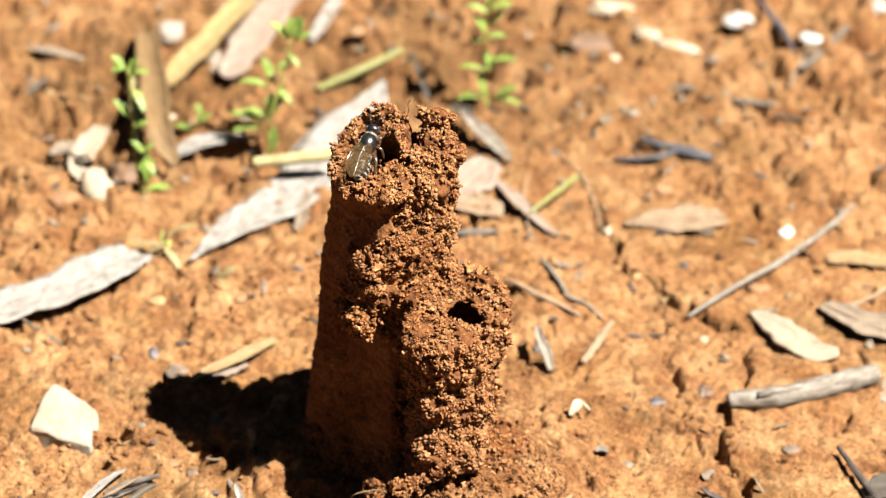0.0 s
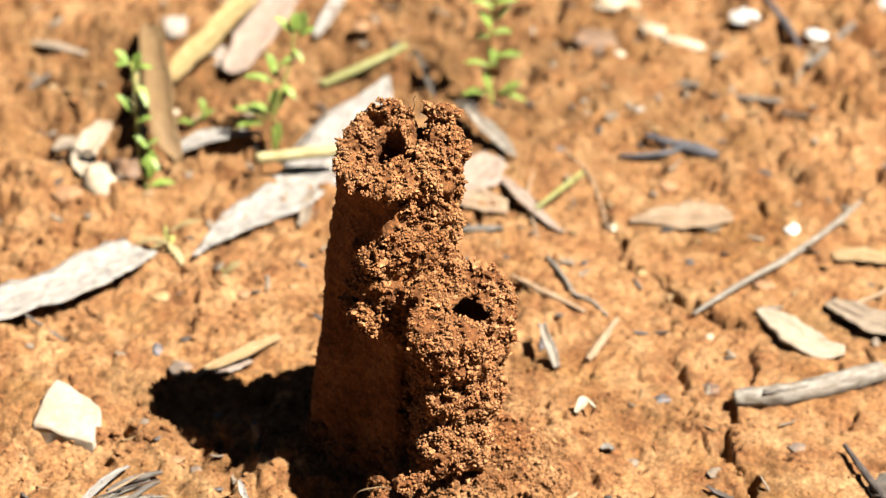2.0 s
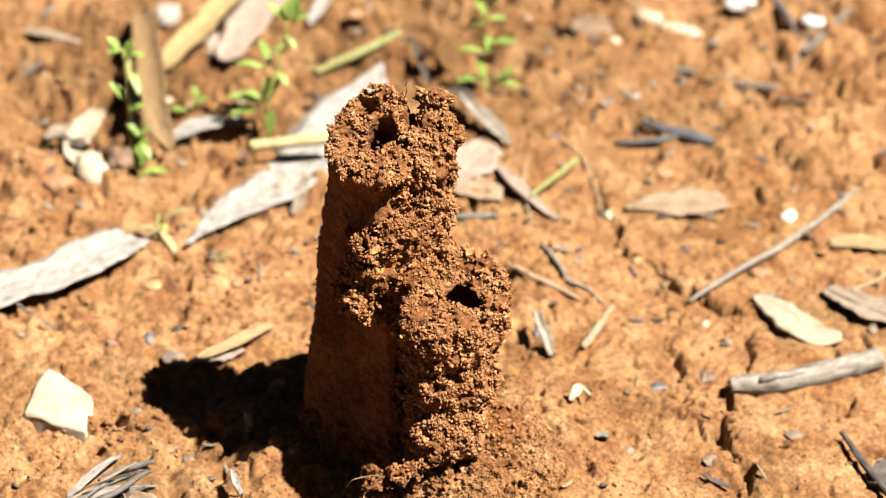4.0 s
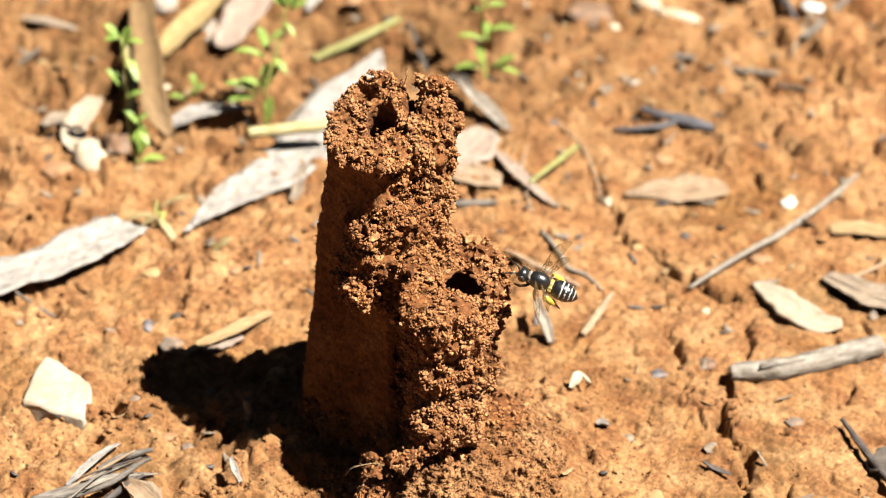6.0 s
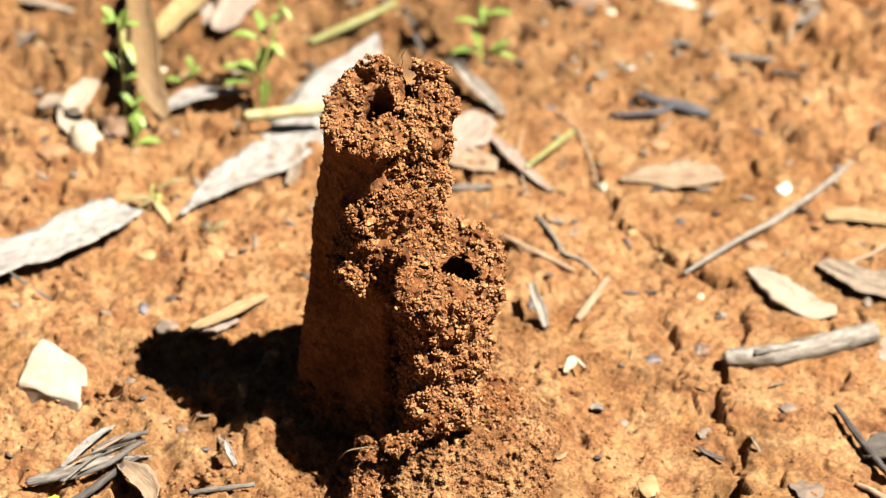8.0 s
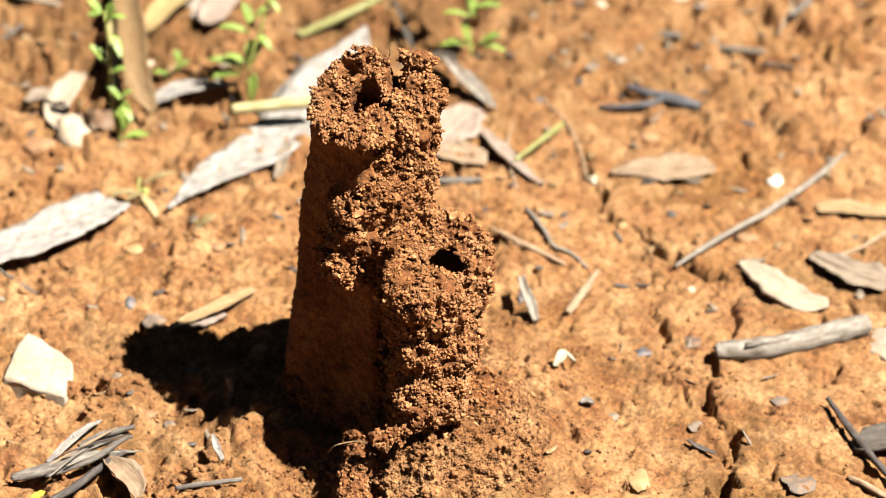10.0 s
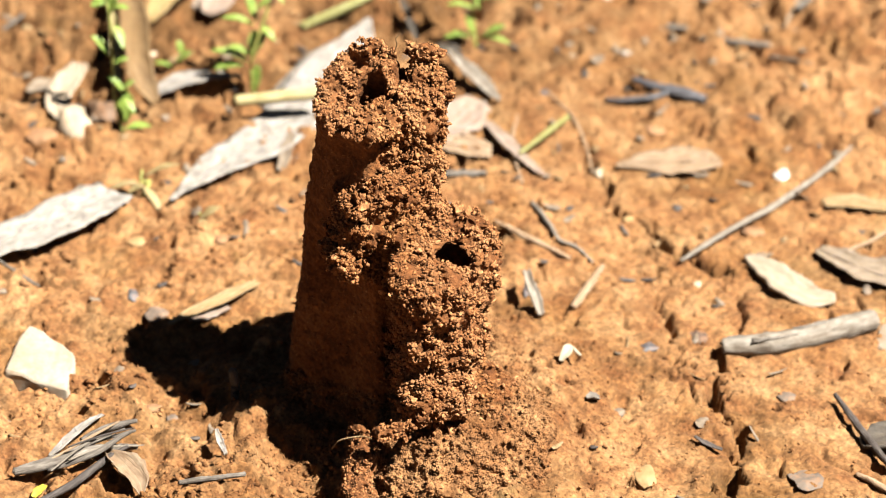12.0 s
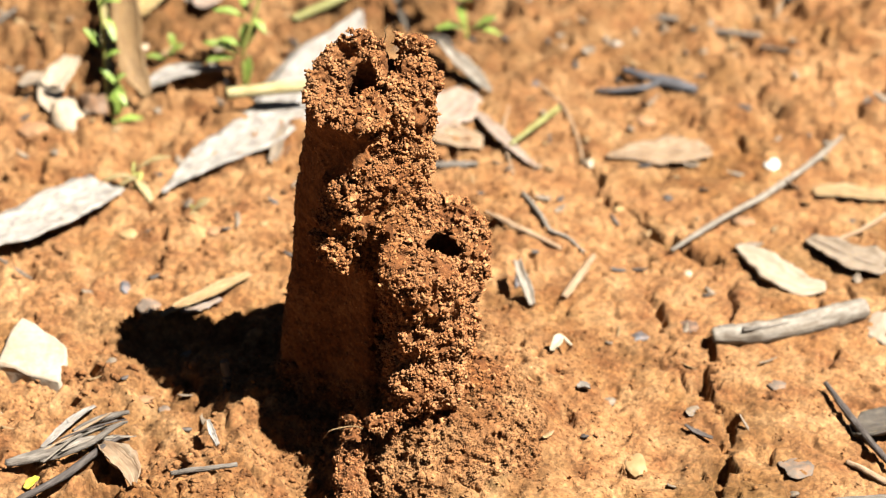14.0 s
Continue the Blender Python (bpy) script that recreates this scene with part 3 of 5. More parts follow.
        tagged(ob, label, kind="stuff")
    big, tri = grain_shapes(rng, 8, 2)
    made = [mesh_of("pellet", p * 0.5 * MM, tri, GRAIN, True) for p in big]
    front = spots[(mid[spots, 1] < 2) & (out[spots, 2] > -0.1) & (mid[spots, 2] > 17)]
    for k in rng.choice(front, 290, replace=False):
        ob = new("pellet", made[rng.integers(8)])
        place = (mid[k] + out[k] * 0.2) * GROW + SHIFT
        s = rng.uniform(0.75, 1.3)
        ob.matrix_world = pose(*(place * MM), *rng.uniform(0, 360, 3)) @ Matrix.Diagonal((s, s, s, 1))
        ob.parent = thing
    return thing


nest = turret()


# ---- builders of litter (millimetres) ----
def part(name, me, parent, label=""):
    ob = new(name, me)
    ob.parent = parent
    return tagged(ob, label)


def curve_through(pts, n):
    """Points evenly along a smooth line through pts (rows of any length)."""
    p = np.array(pts, float)
    p = np.vstack([2 * p[0] - p[1], p, 2 * p[-1] - p[-2]])
    out = []
    for k in np.linspace(0, len(pts) - 1 - 1e-6, n):
        i, f = int(k), k % 1
        a, b, c, d = p[i:i + 4]
        out.append(0.5 * (2 * b + (c - a) * f + (2 * a - 5 * b + 4 * c - d) * f ** 2 + (3 * b - a - 3 * c + d) * f ** 3))
    return np.array(out)


def add_uv(me, uv):
    layer = me.uv_layers.new(name="UVMap")
    idx = np.zeros(len(me.loops), np.int32)
    me.loops.foreach_get("vertex_index", idx)
    layer.data.foreach_set("uv", np.asarray(uv, np.float32)[idx].ravel())


def sheet_mesh(name, line, width, curl, thick, mat, seed, ragged=0.12):
    """A curved blade: a strip along line, hollow across its width, with thickness and uneven edges."""
    r = np.random.default_rng(seed)
    n, m = len(line), 8
    run = np.gradient(line, axis=0)
    run /= np.linalg.norm(run, axis=1)[:, None]
    side = np.cross(run, (0, 0, 1))
    side /= np.linalg.norm(side, axis=1)[:, None] + 1e-9
    up = np.cross(side, run)
    along = np.concatenate([[0], np.cumsum(np.linalg.norm(np.diff(line, axis=0), axis=1))])
    edge = [1 + ragged * np.convolve(r.normal(0, 1.2, n + 4), np.ones(3) / 3, "same")[2:n + 2] for _ in (0, 1)]
    twist = np.convolve(r.normal(0, 0.5, n + 8), np.ones(9) / 9, "valid")[:n]
    V, U = [], []
    for layer in (1, -1):
        for i in range(n):
            for j in range(m + 1):
                v = j / m * 2 - 1
                w = width[i] / 2 * edge[0 if v < 0 else 1][i]
                lift = curl * w * (v * v - 0.35) + twist[i] * v * w * 0.18 + 0.04 * w * math.sin(9 * v + along[i])
                V.append(line[i] + side[i] * v * w * (1 - 0.25 * curl * v * v) + up[i] * (lift + layer * thick / 2))
                U.append((along[i] * 0.12, v * width[i] * 0.06 + 0.5 + seed * 0.37))
    F = []
    size = n * (m + 1)
    for i in range(n - 1):
        for j in range(m):
            a = i * (m + 1) + j
            F.append((a, a + m + 1, a + m + 2, a + 1))
            F.append((size + a, size + a + 1, size + a + m + 2, size + a + m + 1))
    for i in range(n - 1):
        for j in (0, m):
            a, b = i * (m + 1) + j, (i + 1) * (m + 1) + j
            F.append((a, size + a, size + b, b) if j == 0 else (a, b, size + b, size + a))
    for i in (0, n - 1):
        for j in range(m):
            a = i * (m + 1) + j
            F.append((a, a + 1, size + a + 1, size + a) if i == 0 else (a, size + a, size + a + 1, a + 1))
    me = mesh_of(name, np.array(V) * MM, F, mat)
    add_uv(me, U)
    return me


def tube_mesh(name, line, radius, mat, seed, sides=12, bumpy=0.08, open_end=False, squash=1.0):
    r = np.random.default_rng(seed)
    n = len(line)
    run = np.gradient(line, axis=0)
    run /= np.linalg.norm(run, axis=1)[:, None]
    side = np.cross(run, (0.02, 0.03, 1))
    side /= np.linalg.norm(side, axis=1)[:, None] + 1e-9
    up = np.cross(side, run)
    along = np.concatenate([[0], np.cumsum(np.linalg.norm(np.diff(line, axis=0), axis=1))])
    phase = r.random(4) * 6.28
    V, U, F = [], [], []
    rings = [(i, 1.0) for i in range(n)]
    rings = [(0, 0.55)] + rings + [(n - 1, 0.55)]
    if open_end:
        rings = [(2, 0.6), (0, 0.72)] + rings[1:-1] + [(n - 1, 0.72), (n - 3, 0.6)]
    for i, s in rings:
        for j in range(sides):
            a = 2 * math.pi * j / sides
            wob = 1 + bumpy * (math.sin(2 * a + phase[0] + along[i] * 0.4) + 0.7 * math.sin(5 * a + phase[1] - along[i] * 0.9) + 0.6 * math.sin(along[i] * 2.1 + phase[2] + 3 * a))
            jag = r.normal(0, 0.35) * radius[i] if s < 1 and not open_end else 0
            V.append(line[i] + s * wob * radius[i] * (side[i] * math.cos(a) + up[i] * math.sin(a) * squash) + run[i] * jag * (1 if i else -1))
            U.append((along[i] * 0.12, j / sides * 1.0 + seed * 0.37))
    k = len(rings)
    for i in range(k - 1):
        for j in range(sides):
            a, b = i * sides + j, i * sides + (j + 1) % sides
            F.append((a, b, b + sides, a + sides))
    for ring, flip in ((0, True), (k - 1, False)):
        ids = [ring * sides + j for j in range(sides)]
        for j in range(1, sides - 1, 2):
            q = (ids[0], ids[j], ids[j + 1], ids[(j + 2) % sides])
            if len(set(q)) == 4:
                F.append(q[::-1] if flip else q)
    me = mesh_of(name, np.array(V) * MM, F, mat)
    add_uv(me, U)
    return me


def bed(x, y, reach):
    """The level of the higher bumps of the ground round a point."""
    g = np.linspace(-reach, reach, 5)
    gx, gy = np.meshgrid(x + g, y + g)
    return float(np.percentile(height(gx.ravel(), gy.ravel()), 78))


def level(rows, reach):
    """Levels of a stiff straight piece that lies on the higher bumps under its points."""
    rows = np.array(rows)
    b = np.array([bed(x, y, reach) for x, y in rows[:, :2]])
    run = np.concatenate([[0], np.cumsum(np.hypot(*np.diff(rows[:, :2], axis=0).T))])
    fit = np.polyval(np.polyfit(run, b, 1), run)
    return fit + 0.4 * max(0.0, (b - fit).max())


COUNT = [0]


def seeded():
    COUNT[0] += 1
    return COUNT[0]


def leaf(name, label, mat, curl, rows, thick=0.22):
    """A dry blade along rows of x, y, height over the ground and width."""
    wide = max(w for x, y, dz, w in rows)
    pts = np.array([(x, y, b + max(dz - 0.9, 0.08) + 0.35, w) for b, (x, y, dz, w) in zip(level(rows, wide * 0.4 + 0.2), rows)])
    fine = curve_through(pts, 30)
    seed = seeded()
    fine[:, 3] = np.maximum(fine[:, 3], 0.12)
    thing = tagged(new(name), label, name.split("_")[-1], "plant litter")
    part("blade", sheet_mesh("blade", fine[:, :3], fine[:, 3], curl, thick, mat, seed), thing)
    if fine[:, 3].max() > 4.2 and curl < 0.5:
        rib = fine[2:-2, :3].copy()
        rib[:, 2] += 0.08 - curl * fine[2:-2, 3] * 0.17
        part("midrib", tube_mesh("midrib", rib, np.linspace(0.28, 0.1, len(rib)), mat, seed, 6, 0.05), thing)
    return thing


def twig(name, label, mat, rows, hollow=False, knobby=False):
    """A twig along rows of x, y, height of its middle and thickness."""
    pts = np.array([(x, y, b + max(dz - 1.1, d * 0.3), d) for b, (x, y, dz, d) in zip(level(rows, 0.7), rows)])
    fine = curve_through(pts, 26 if not knobby else 44)
    seed = seeded()
    r = np.random.default_rng(seed)
    if not hollow:
        fine[:, :2] += np.convolve(r.normal(0, 0.08 if knobby else 0.16, len(fine) + 4), np.ones(5) / 5, "valid")[:, None] * (0.6, 1)
    radius = np.maximum(fine[:, 3], 0.15) / 2
    if knobby:
        radius = radius * (1 + 0.10 * np.exp(-((np.arange(len(fine)) - 17) / 1.6) ** 2) + 0.07 * np.exp(-((np.arange(len(fine)) - 36) / 1.5) ** 2))
    thing = tagged(new(name), label, "twig" if name != "straw" else "straw", "plant litter")
    part("shaft", tube_mesh("shaft", fine[:, :3], radius, mat, seed, 16 if knobby else 12, 0.03 if hollow else 0.05 if knobby else 0.09, hollow), thing)
    if knobby:
        for k, (a, off, wide) in enumerate(((2, 0.6, 0.7), (12, -0.5, 0.9), (24, 0.3, 0.7))):
            strip = fine[a:a + 14, :3] + (0, off * radius[a] - 0.2, 0)
            strip[:, 2] += radius[a:a + 14] * 0.93
            part("bark_sliver", sheet_mesh("bark_sliver", strip, np.linspace(wide, 0.2, len(strip)), 0.4, 0.15, GREYWOOD, seed + k, 0.3), thing, "peeling grey bark sliver")
    return thing


def rock_mesh(name, size, chip, mat, seed, detail=3):
    """An icosphere worn by noise and cut by a few planes."""
    r = np.random.default_rng(seed)
    bm = bmesh.new()
    bmesh.ops.create_icosphere(bm, subdivisions=detail, radius=1.0)
    cuts = [(Vector(r.normal(0, 1, 3)).normalized(), r.uniform(0.5, 0.8)) for _ in range(9)]
    shift = Vector(r.random(3) * 50)
    for v in bm.verts:
        p = v.co.copy()
        for nrm, at in cuts:
            over = p.dot(nrm) - at
            if over > 0:
                p -= nrm * over * (0.35 + 0.65 * chip)
        p *= 1 + 0.34 * noise.noise(p * 1.5 + shift) + 0.14 * noise.noise(p * 4 + shift) + 0.04 * noise.noise(p * 9 + shift)
        v.co = p
    span = [max(v.co[i] for v in bm.verts) - min(v.co[i] for v in bm.verts) for i in range(3)]
    for v in bm.verts:
        v.co = [v.co[i] / span[i] * size[i] * MM for i in range(3)]
    me = bpy.data.meshes.new(name)
    bm.to_mesh(me)
    bm.free()
    me.materials.append(mat)
    smooth(me)
    return me


def pebble(name, label, mat, x, y, size, turn, chip, big=False):
    ob = new(name, rock_mesh(name, size, chip, mat, seeded(), 4 if big else 3) if not big else slab_stone(name, size, mat))
    ob.matrix_world = pose(x * MM, y * MM, (bed(x, y, max(size[:2]) * 0.3) + size[2] * (-0.12 if not big else -0.22)) * MM, 0 if not big else 8, 0, turn if not big else 0)
    return tagged(ob, label, "stone", "stones on the soil")


def slab_stone(name, size, mat):
    """An angular flat-topped stone with five worn sides."""
    bm = bmesh.new()
    w, d, h = size
    outline = ((-0.50, -0.22), (0.44, -0.50), (0.50, -0.10), (0.44, 0.10), (-0.24, 0.52), (-0.38, 0.30))
    low = [bm.verts.new((a * w * 1.02, b * d * 1.02, -h * 0.5)) for a, b in outline]
    top = [bm.verts.new((a * w * 0.93, b * d * 0.93 + 0.2, h * (0.5 + 0.12 * b))) for a, b in outline]
    n = len(outline)
    bm.faces.new(top)
    bm.faces.new(low[::-1])
    for i in range(n):
        bm.faces.new((low[i], low[(i + 1) % n], top[(i + 1) % n], top[i]))
    bmesh.ops.bevel(bm, geom=list(bm.edges), offset=0.55, segments=3, profile=0.6, affect="EDGES")
    bmesh.ops.triangulate(bm, faces=list(bm.faces))
    bmesh.ops.subdivide_edges(bm, edges=list(bm.edges), cuts=3, use_grid_fill=True)
    for v in bm.verts:
        v.co += Vector((0.3, 0.3, 0.35)) * noise.noise(v.co * 0.45) + Vector((0.1, 0.1, 0.14)) * noise.noise(v.co * 1.7)
        v.co *= MM
    me = bpy.data.meshes.new(name)
    bm.to_mesh(me)
    bm.free()
    me.materials.append(mat)
    smooth(me)
    return me


def seedling(label, at, top, rows, foliage=None):
    """A small plant: a stem from the ground at `at` to `top`, with leaves rooted at offsets, each with length, heading, rise and width."""
    x, y = at
    base = np.array((x, y, float(rest(x, y)) - 0.6))
    tip = np.array((x, y, float(rest(x, y)))) + top
    seed = seeded()
    r = np.random.default_rng(seed)
    thing = tagged(new("seedling"), label, "plant", "seedlings")
    bend = curve_through([base, base + (tip - base) * 0.35 + r.normal(0, 0.5, 3), base + (tip - base) * 0.7 + r.normal(0, 0.5, 3), tip], 18)
    part("stem", tube_mesh("stem", bend, np.linspace(0.34, 0.18, 18), STEM, seed, 8, 0.05), thing, "thin pale green stem")
    for ox, oy, oz, length, heading, rise, wide in rows:
        root = np.array((x + ox, y + oy, float(rest(x, y)) + oz))
        root = root + r.normal(0, 0.35, 3)
        a = radians(heading + r.normal(0, 12))
        length, wide = length * r.uniform(0.8, 1.08), wide * r.uniform(1.1, 1.45)
        go = np.array((math.cos(a), 0.55 * math.sin(a) - 0.15, 0.75 * math.sin(a) + 0.5 * math.sin(radians(rise))))
        go = go / np.linalg.norm(go) * length * 1.15
        line = curve_through([root, root + go * 0.5 + (0, 0, 0.12 * length), root + go], 10)
        k = np.linspace(0, 1, 10)
        width = wide * np.sin(np.pi * np.clip(k * 0.93 + 0.05, 0, 1)) ** 0.8
        part("leaf", sheet_mesh("leaf", line, np.maximum(width, 0.15), 0.25, 0.14, foliage or GREEN, seeded(), 0.03), thing)
    return thing


def thread(rows, thick, label):
    line = curve_through(np.array(rows) * GROW + SHIFT, 16)
    part("root_thread", tube_mesh("root_thread", line, np.full(16, thick / 2), TAN, seeded(), 6, 0.1), nest, label)


thread([(-4.6, -17.6, 15.4), (-3.8, -18.2, 17.0), (-2.6, -18.3, 17.6), (-0.8, -18.0, 17.8), (0.4, -17.3, 17.0)], 0.2, "pale curved root thread")
thread([(1.3, 3.2, 62.4), (1.6, 3.2, 63.6), (1.4, 3.2, 64.3), (1.8, 3.2, 65.0)], 0.16, "fine pale root thread")


def crumbs():
    """Loose grains and crumbs of soil on the ground."""
    r = np.random.default_rng(3)
    shapes, tri = grain_shapes(r, 40, 1)
    n, near = 15000, 17000
    x = np.concatenate([r.uniform(-72, 86, n), r.normal(9, 17, near), r.uniform(-42, 10, 2600)])
    y = np.concatenate([r.uniform(-22, 150, n), r.normal(8, 15, near), r.uniform(-14, 16, 2600)])
    size = np.concatenate([0.18 + 0.5 * r.random(n) ** 5, 0.10 + 0.26 * r.random(near) ** 5, 0.15 + 0.75 * r.random(2600) ** 6])
    size = np.where((y > 20) & (r.random(len(x)) < 0.05), size * 2.2, size)
    size = np.where(x > 22, np.minimum(size * 0.8, 0.42), size)
    seen = (np.hypot(x - 2, y - 16) > 9) & (y > -22) & ((x < 22) | (y > 80) | (r.random(len(x)) < 0.6))
    clump = (vnoise(x / 6, y / 6, 0 * x, 51) + r.normal(0, 0.25, len(x)) > -0.12) | ((np.arange(len(x)) >= n) & (np.arange(len(x)) < n + near))
    x, y, size = x[seen & clump], y[seen & clump], size[seen & clump]
    z = height(x, y) + size * 0.1
    V = np.empty((len(x), len(shapes[0]), 3))
    for i in range(len(x)):
        V[i] = shapes[i % 40] * size[i] + (x[i], y[i], z[i])
    F = (tri[None] + (np.arange(len(x)) * len(shapes[0]))[:, None, None]).reshape(-1, 3)
    tagged(new("soil_crumbs", mesh_of("soil_crumbs", V.reshape(-1, 3) * MM, F, CRUMB, True)), "loose orange-brown crumbs of dry soil", "soil", kind="stuff")


crumbs()



def scraps():
    """Tiny flakes of leaf, bark and charcoal strewn over the ground."""
    r = np.random.default_rng(11)
    for mat, label, n, big in ((GREYLEAF, "tiny grey-brown flakes of leaf and bark", 150, 1.6), (DARKWOOD, "tiny dark flakes of charcoal and bark", 110, 1.2), (TAN, "tiny straw-coloured leaf flakes", 90, 1.3)):
        V, F = [], []
        while len(V) < n * 16:
            x, y = r.uniform(-70, 84), r.uniform(-10, 155)
            if math.hypot(x - 3, y - 14) < 22 or r.random() > 0.35 + 0.65 * (y > 60):
                continue
            a, long, wide = r.uniform(0, 3.14), big * r.uniform(0.6, 2.2), big * r.uniform(0.15, 0.5)
            z = float(height(np.array([x]), np.array([y]))[0]) + 0.28
            tip, roll = r.normal(0, 0.25), r.normal(0, 0.4)
            base = len(V)
            for layer in (0.08, -0.08):
                for i in range(4):
                    for j in (-1, 1):
                        u = (i / 3 - 0.5) * long
                        w = j * wide * (0.5, 1.0, 0.85, 0.3)[i] * r.uniform(0.8, 1.2)
                        V.append((x + u * math.cos(a) - w * math.sin(a), y + u * math.sin(a) + w * math.cos(a), z + u * tip + w * roll + 0.25 * (abs(u) / long) ** 2 * long + layer))
            for i in range(3):
                q = base + 2 * i
                F += [(q, q + 2, q + 3, q + 1), (q + 8, q + 9, q + 11, q + 10), (q, q + 8, q + 10, q + 2), (q + 1, q + 3, q + 11, q + 9)]
        me = mesh_of("litter_flakes", np.array(V) * MM, F, mat)
        add_uv(me, np.array(V)[:, :2] * 0.1)
        tagged(new("litter_flakes", me), label, "litter", kind="stuff")


scraps()


# litter behind the turret
leaf("dry_leaf", "broken grey-white strip of dry leaf on bare soil", PALE, 0.15, [(-66.1, 42.6, 1.2, 9.3), (-59.9, 46.7, 1.6, 8.6), (-52.2, 52.4, 2.0, 8.8), (-47.7, 57.0, 2.0, 8.8), (-43.5, 62.0, 1.8, 8.4), (-41.4, 65.2, 1.6, 7.6)])
leaf("dry_leaf", "long bleached gum leaf with an upturned white tip", PALE, 0.12, [(-33.0, 63.8, 0.5, 0.8), (-31.4, 67.0, 0.9, 1.6), (-29.0, 71.0, 0.9, 4.6), (-25.2, 75.7, 1.0, 7.0), (-19.8, 81.8, 1.2, 9.2), (-15.3, 89.8, 1.4, 10.2), (-11.8, 99.6, 2.0, 10.4), (-8.4, 106.4, 3.0, 7.8), (-6.5, 110.2, 4.0, 4.5), (-5.3, 113.9, 5.0, 0.9)])
twig("straw", "cut yellow straw lying across a bleached leaf", STRAW, [(-25.0, 86.2, 4.6, 1.80), (-18.9, 87.4, 4.8, 2.0), (-11.8, 88.9, 5.0, 2.0)], hollow=True)
leaf("bark_strip", "brown curled strip of bark leaning over the soil", BARK, 0.55, [(-46.5, 132.0, 2.0, 3.3), (-45.3, 123.6, 3.5, 4.5), (-43.4, 111.0, 5.5, 5.0), (-41.4, 97.2, 6.5, 4.9), (-39.8, 91.0, 4.5, 4.9), (-37.8, 89.1, 1.5, 1.8)], thick=0.5)
leaf("dry_leaf", "narrow pale straw blade standing by a seedling", STRAW, 0.3, [(-43.6, 91.6, 2.0, 0.6), (-44.3, 95.5, 3.5, 1.5), (-45.3, 101.7, 5.0, 1.7), (-46.4, 108.5, 5.0, 1.4), (-47.6, 114.0, 4.0, 0.6)])
leaf("dry_leaf", "broad straw-yellow dry grass blade", BLADE, 0.3, [(-40.8, 110.6, 2.0, 2.6), (-38.9, 115.3, 3.0, 4.6), (-35.7, 122.3, 4.0, 4.9), (-32.2, 131.5, 5.0, 4.7), (-29.2, 142.6, 5.0, 4.4), (-26.0, 153.5, 5.0, 4.0)])
leaf("dry_leaf", "pinkish-white flat dead leaf with a rounded end", PINK, 0.15, [(-31.5, 116.8, 2.0, 2.2), (-30.4, 120.5, 2.5, 5.8), (-27.7, 129.4, 3.0, 6.8), (-25.0, 138.2, 3.5, 6.9), (-22.2, 147.7, 4.0, 6.3), (-19.4, 159.1, 4.0, 4.5)])
leaf("dry_leaf", "narrow white dry leaf tip on soil", PALE, 0.2, [(-18.3, 133.1, 1.0, 0.9), (-17.1, 136.8, 1.5, 2.5), (-15.4, 141.5, 2.0, 2.9), (-13.7, 148.5, 2.0, 2.7)])
leaf("dry_leaf", "flat white scrap of dry leaf with a dark edge", PALE, 0.2, [(-38.6, 94.3, 1.2, 2.4), (-35.4, 95.9, 1.8, 4.1), (-31.8, 97.5, 2.0, 3.9), (-28.2, 98.3, 1.6, 2.5), (-24.9, 98.7, 1.0, 0.9)])
twig("straw", "greenish straw lying on rough soil", GREENSTRAW, [(-16.5, 118.0, 1.6, 1.32), (-9.6, 121.1, 2.2, 1.52), (-2.6, 126.1, 2.0, 1.24)], hollow=True)
leaf("dry_leaf", "curled tan dead leaf beside a seedling", CHIP, 0.2, [(-50.7, 100.7, 3.0, 2.6), (-51.7, 94.8, 3.0, 4.4), (-52.6, 89.2, 2.4, 4.3), (-52.2, 84.3, 1.5, 3.1), (-50.1, 80.4, 0.8, 0.8)])
pebble("pebble", "smooth oval off-white pebble", WHITESTONE, -49.4, 82.6, (6.2, 9.2, 5.4), 20, 0.05)
pebble("pebble", "rounded brown pebble under a seedling", BROWNSTONE, -45.5, 88.6, (6.2, 9.5, 4.8), 0, 0.2)
pebble("pebble", "pale grey stone beyond the bark strip", GREYSTONE, -42.9, 137.5, (6.0, 7.0, 3.0), 10, 0.4)
pebble("pebble", "small pale crumb of stone", GREYSTONE, -33.9, 123.2, (2.5, 9.0, 1.4), 0, 0.4)
pebble("pebble", "small white pebble among leaf litter", WHITESTONE, -39.9, 108.8, (1.5, 1.9, 0.8), 0, 0.2)
leaf("dry_leaf", "grey curled leaf with a dark stalk end", STICK, 0.5, [(7.6, 107.6, 4.0, 0.8), (9.8, 104.6, 3.0, 2.2), (12.3, 101.0, 2.2, 3.1), (14.7, 97.6, 1.4, 2.4), (16.2, 95.6, 0.8, 0.7)])
leaf("dry_leaf", "broad pale grey leaf lying behind the turret", PINK, 0.15, [(3.9, 80.7, 1.0, 4.8), (7.0, 85.4, 1.2, 9.6), (10.0, 90.4, 1.2, 9.9), (12.8, 95.6, 1.0, 3.5)])
leaf("dry_leaf", "tan flaking leaf lying flat on soil", PINKTAN, 0.15, [(6.7, 79.9, 0.6, 3.4), (11.1, 80.1, 0.7, 6.8), (15.2, 80.1, 0.6, 3.7)])
leaf("dry_leaf", "narrow tan strip of leaf with a bent end", PINK, 0.25, [(12.9, 89.7, 1.6, 0.8), (15.9, 84.6, 2.0, 1.8), (19.1, 79.6, 1.8, 2.0), (21.9, 76.0, 1.2, 1.4), (23.5, 74.5, 0.8, 0.6)])
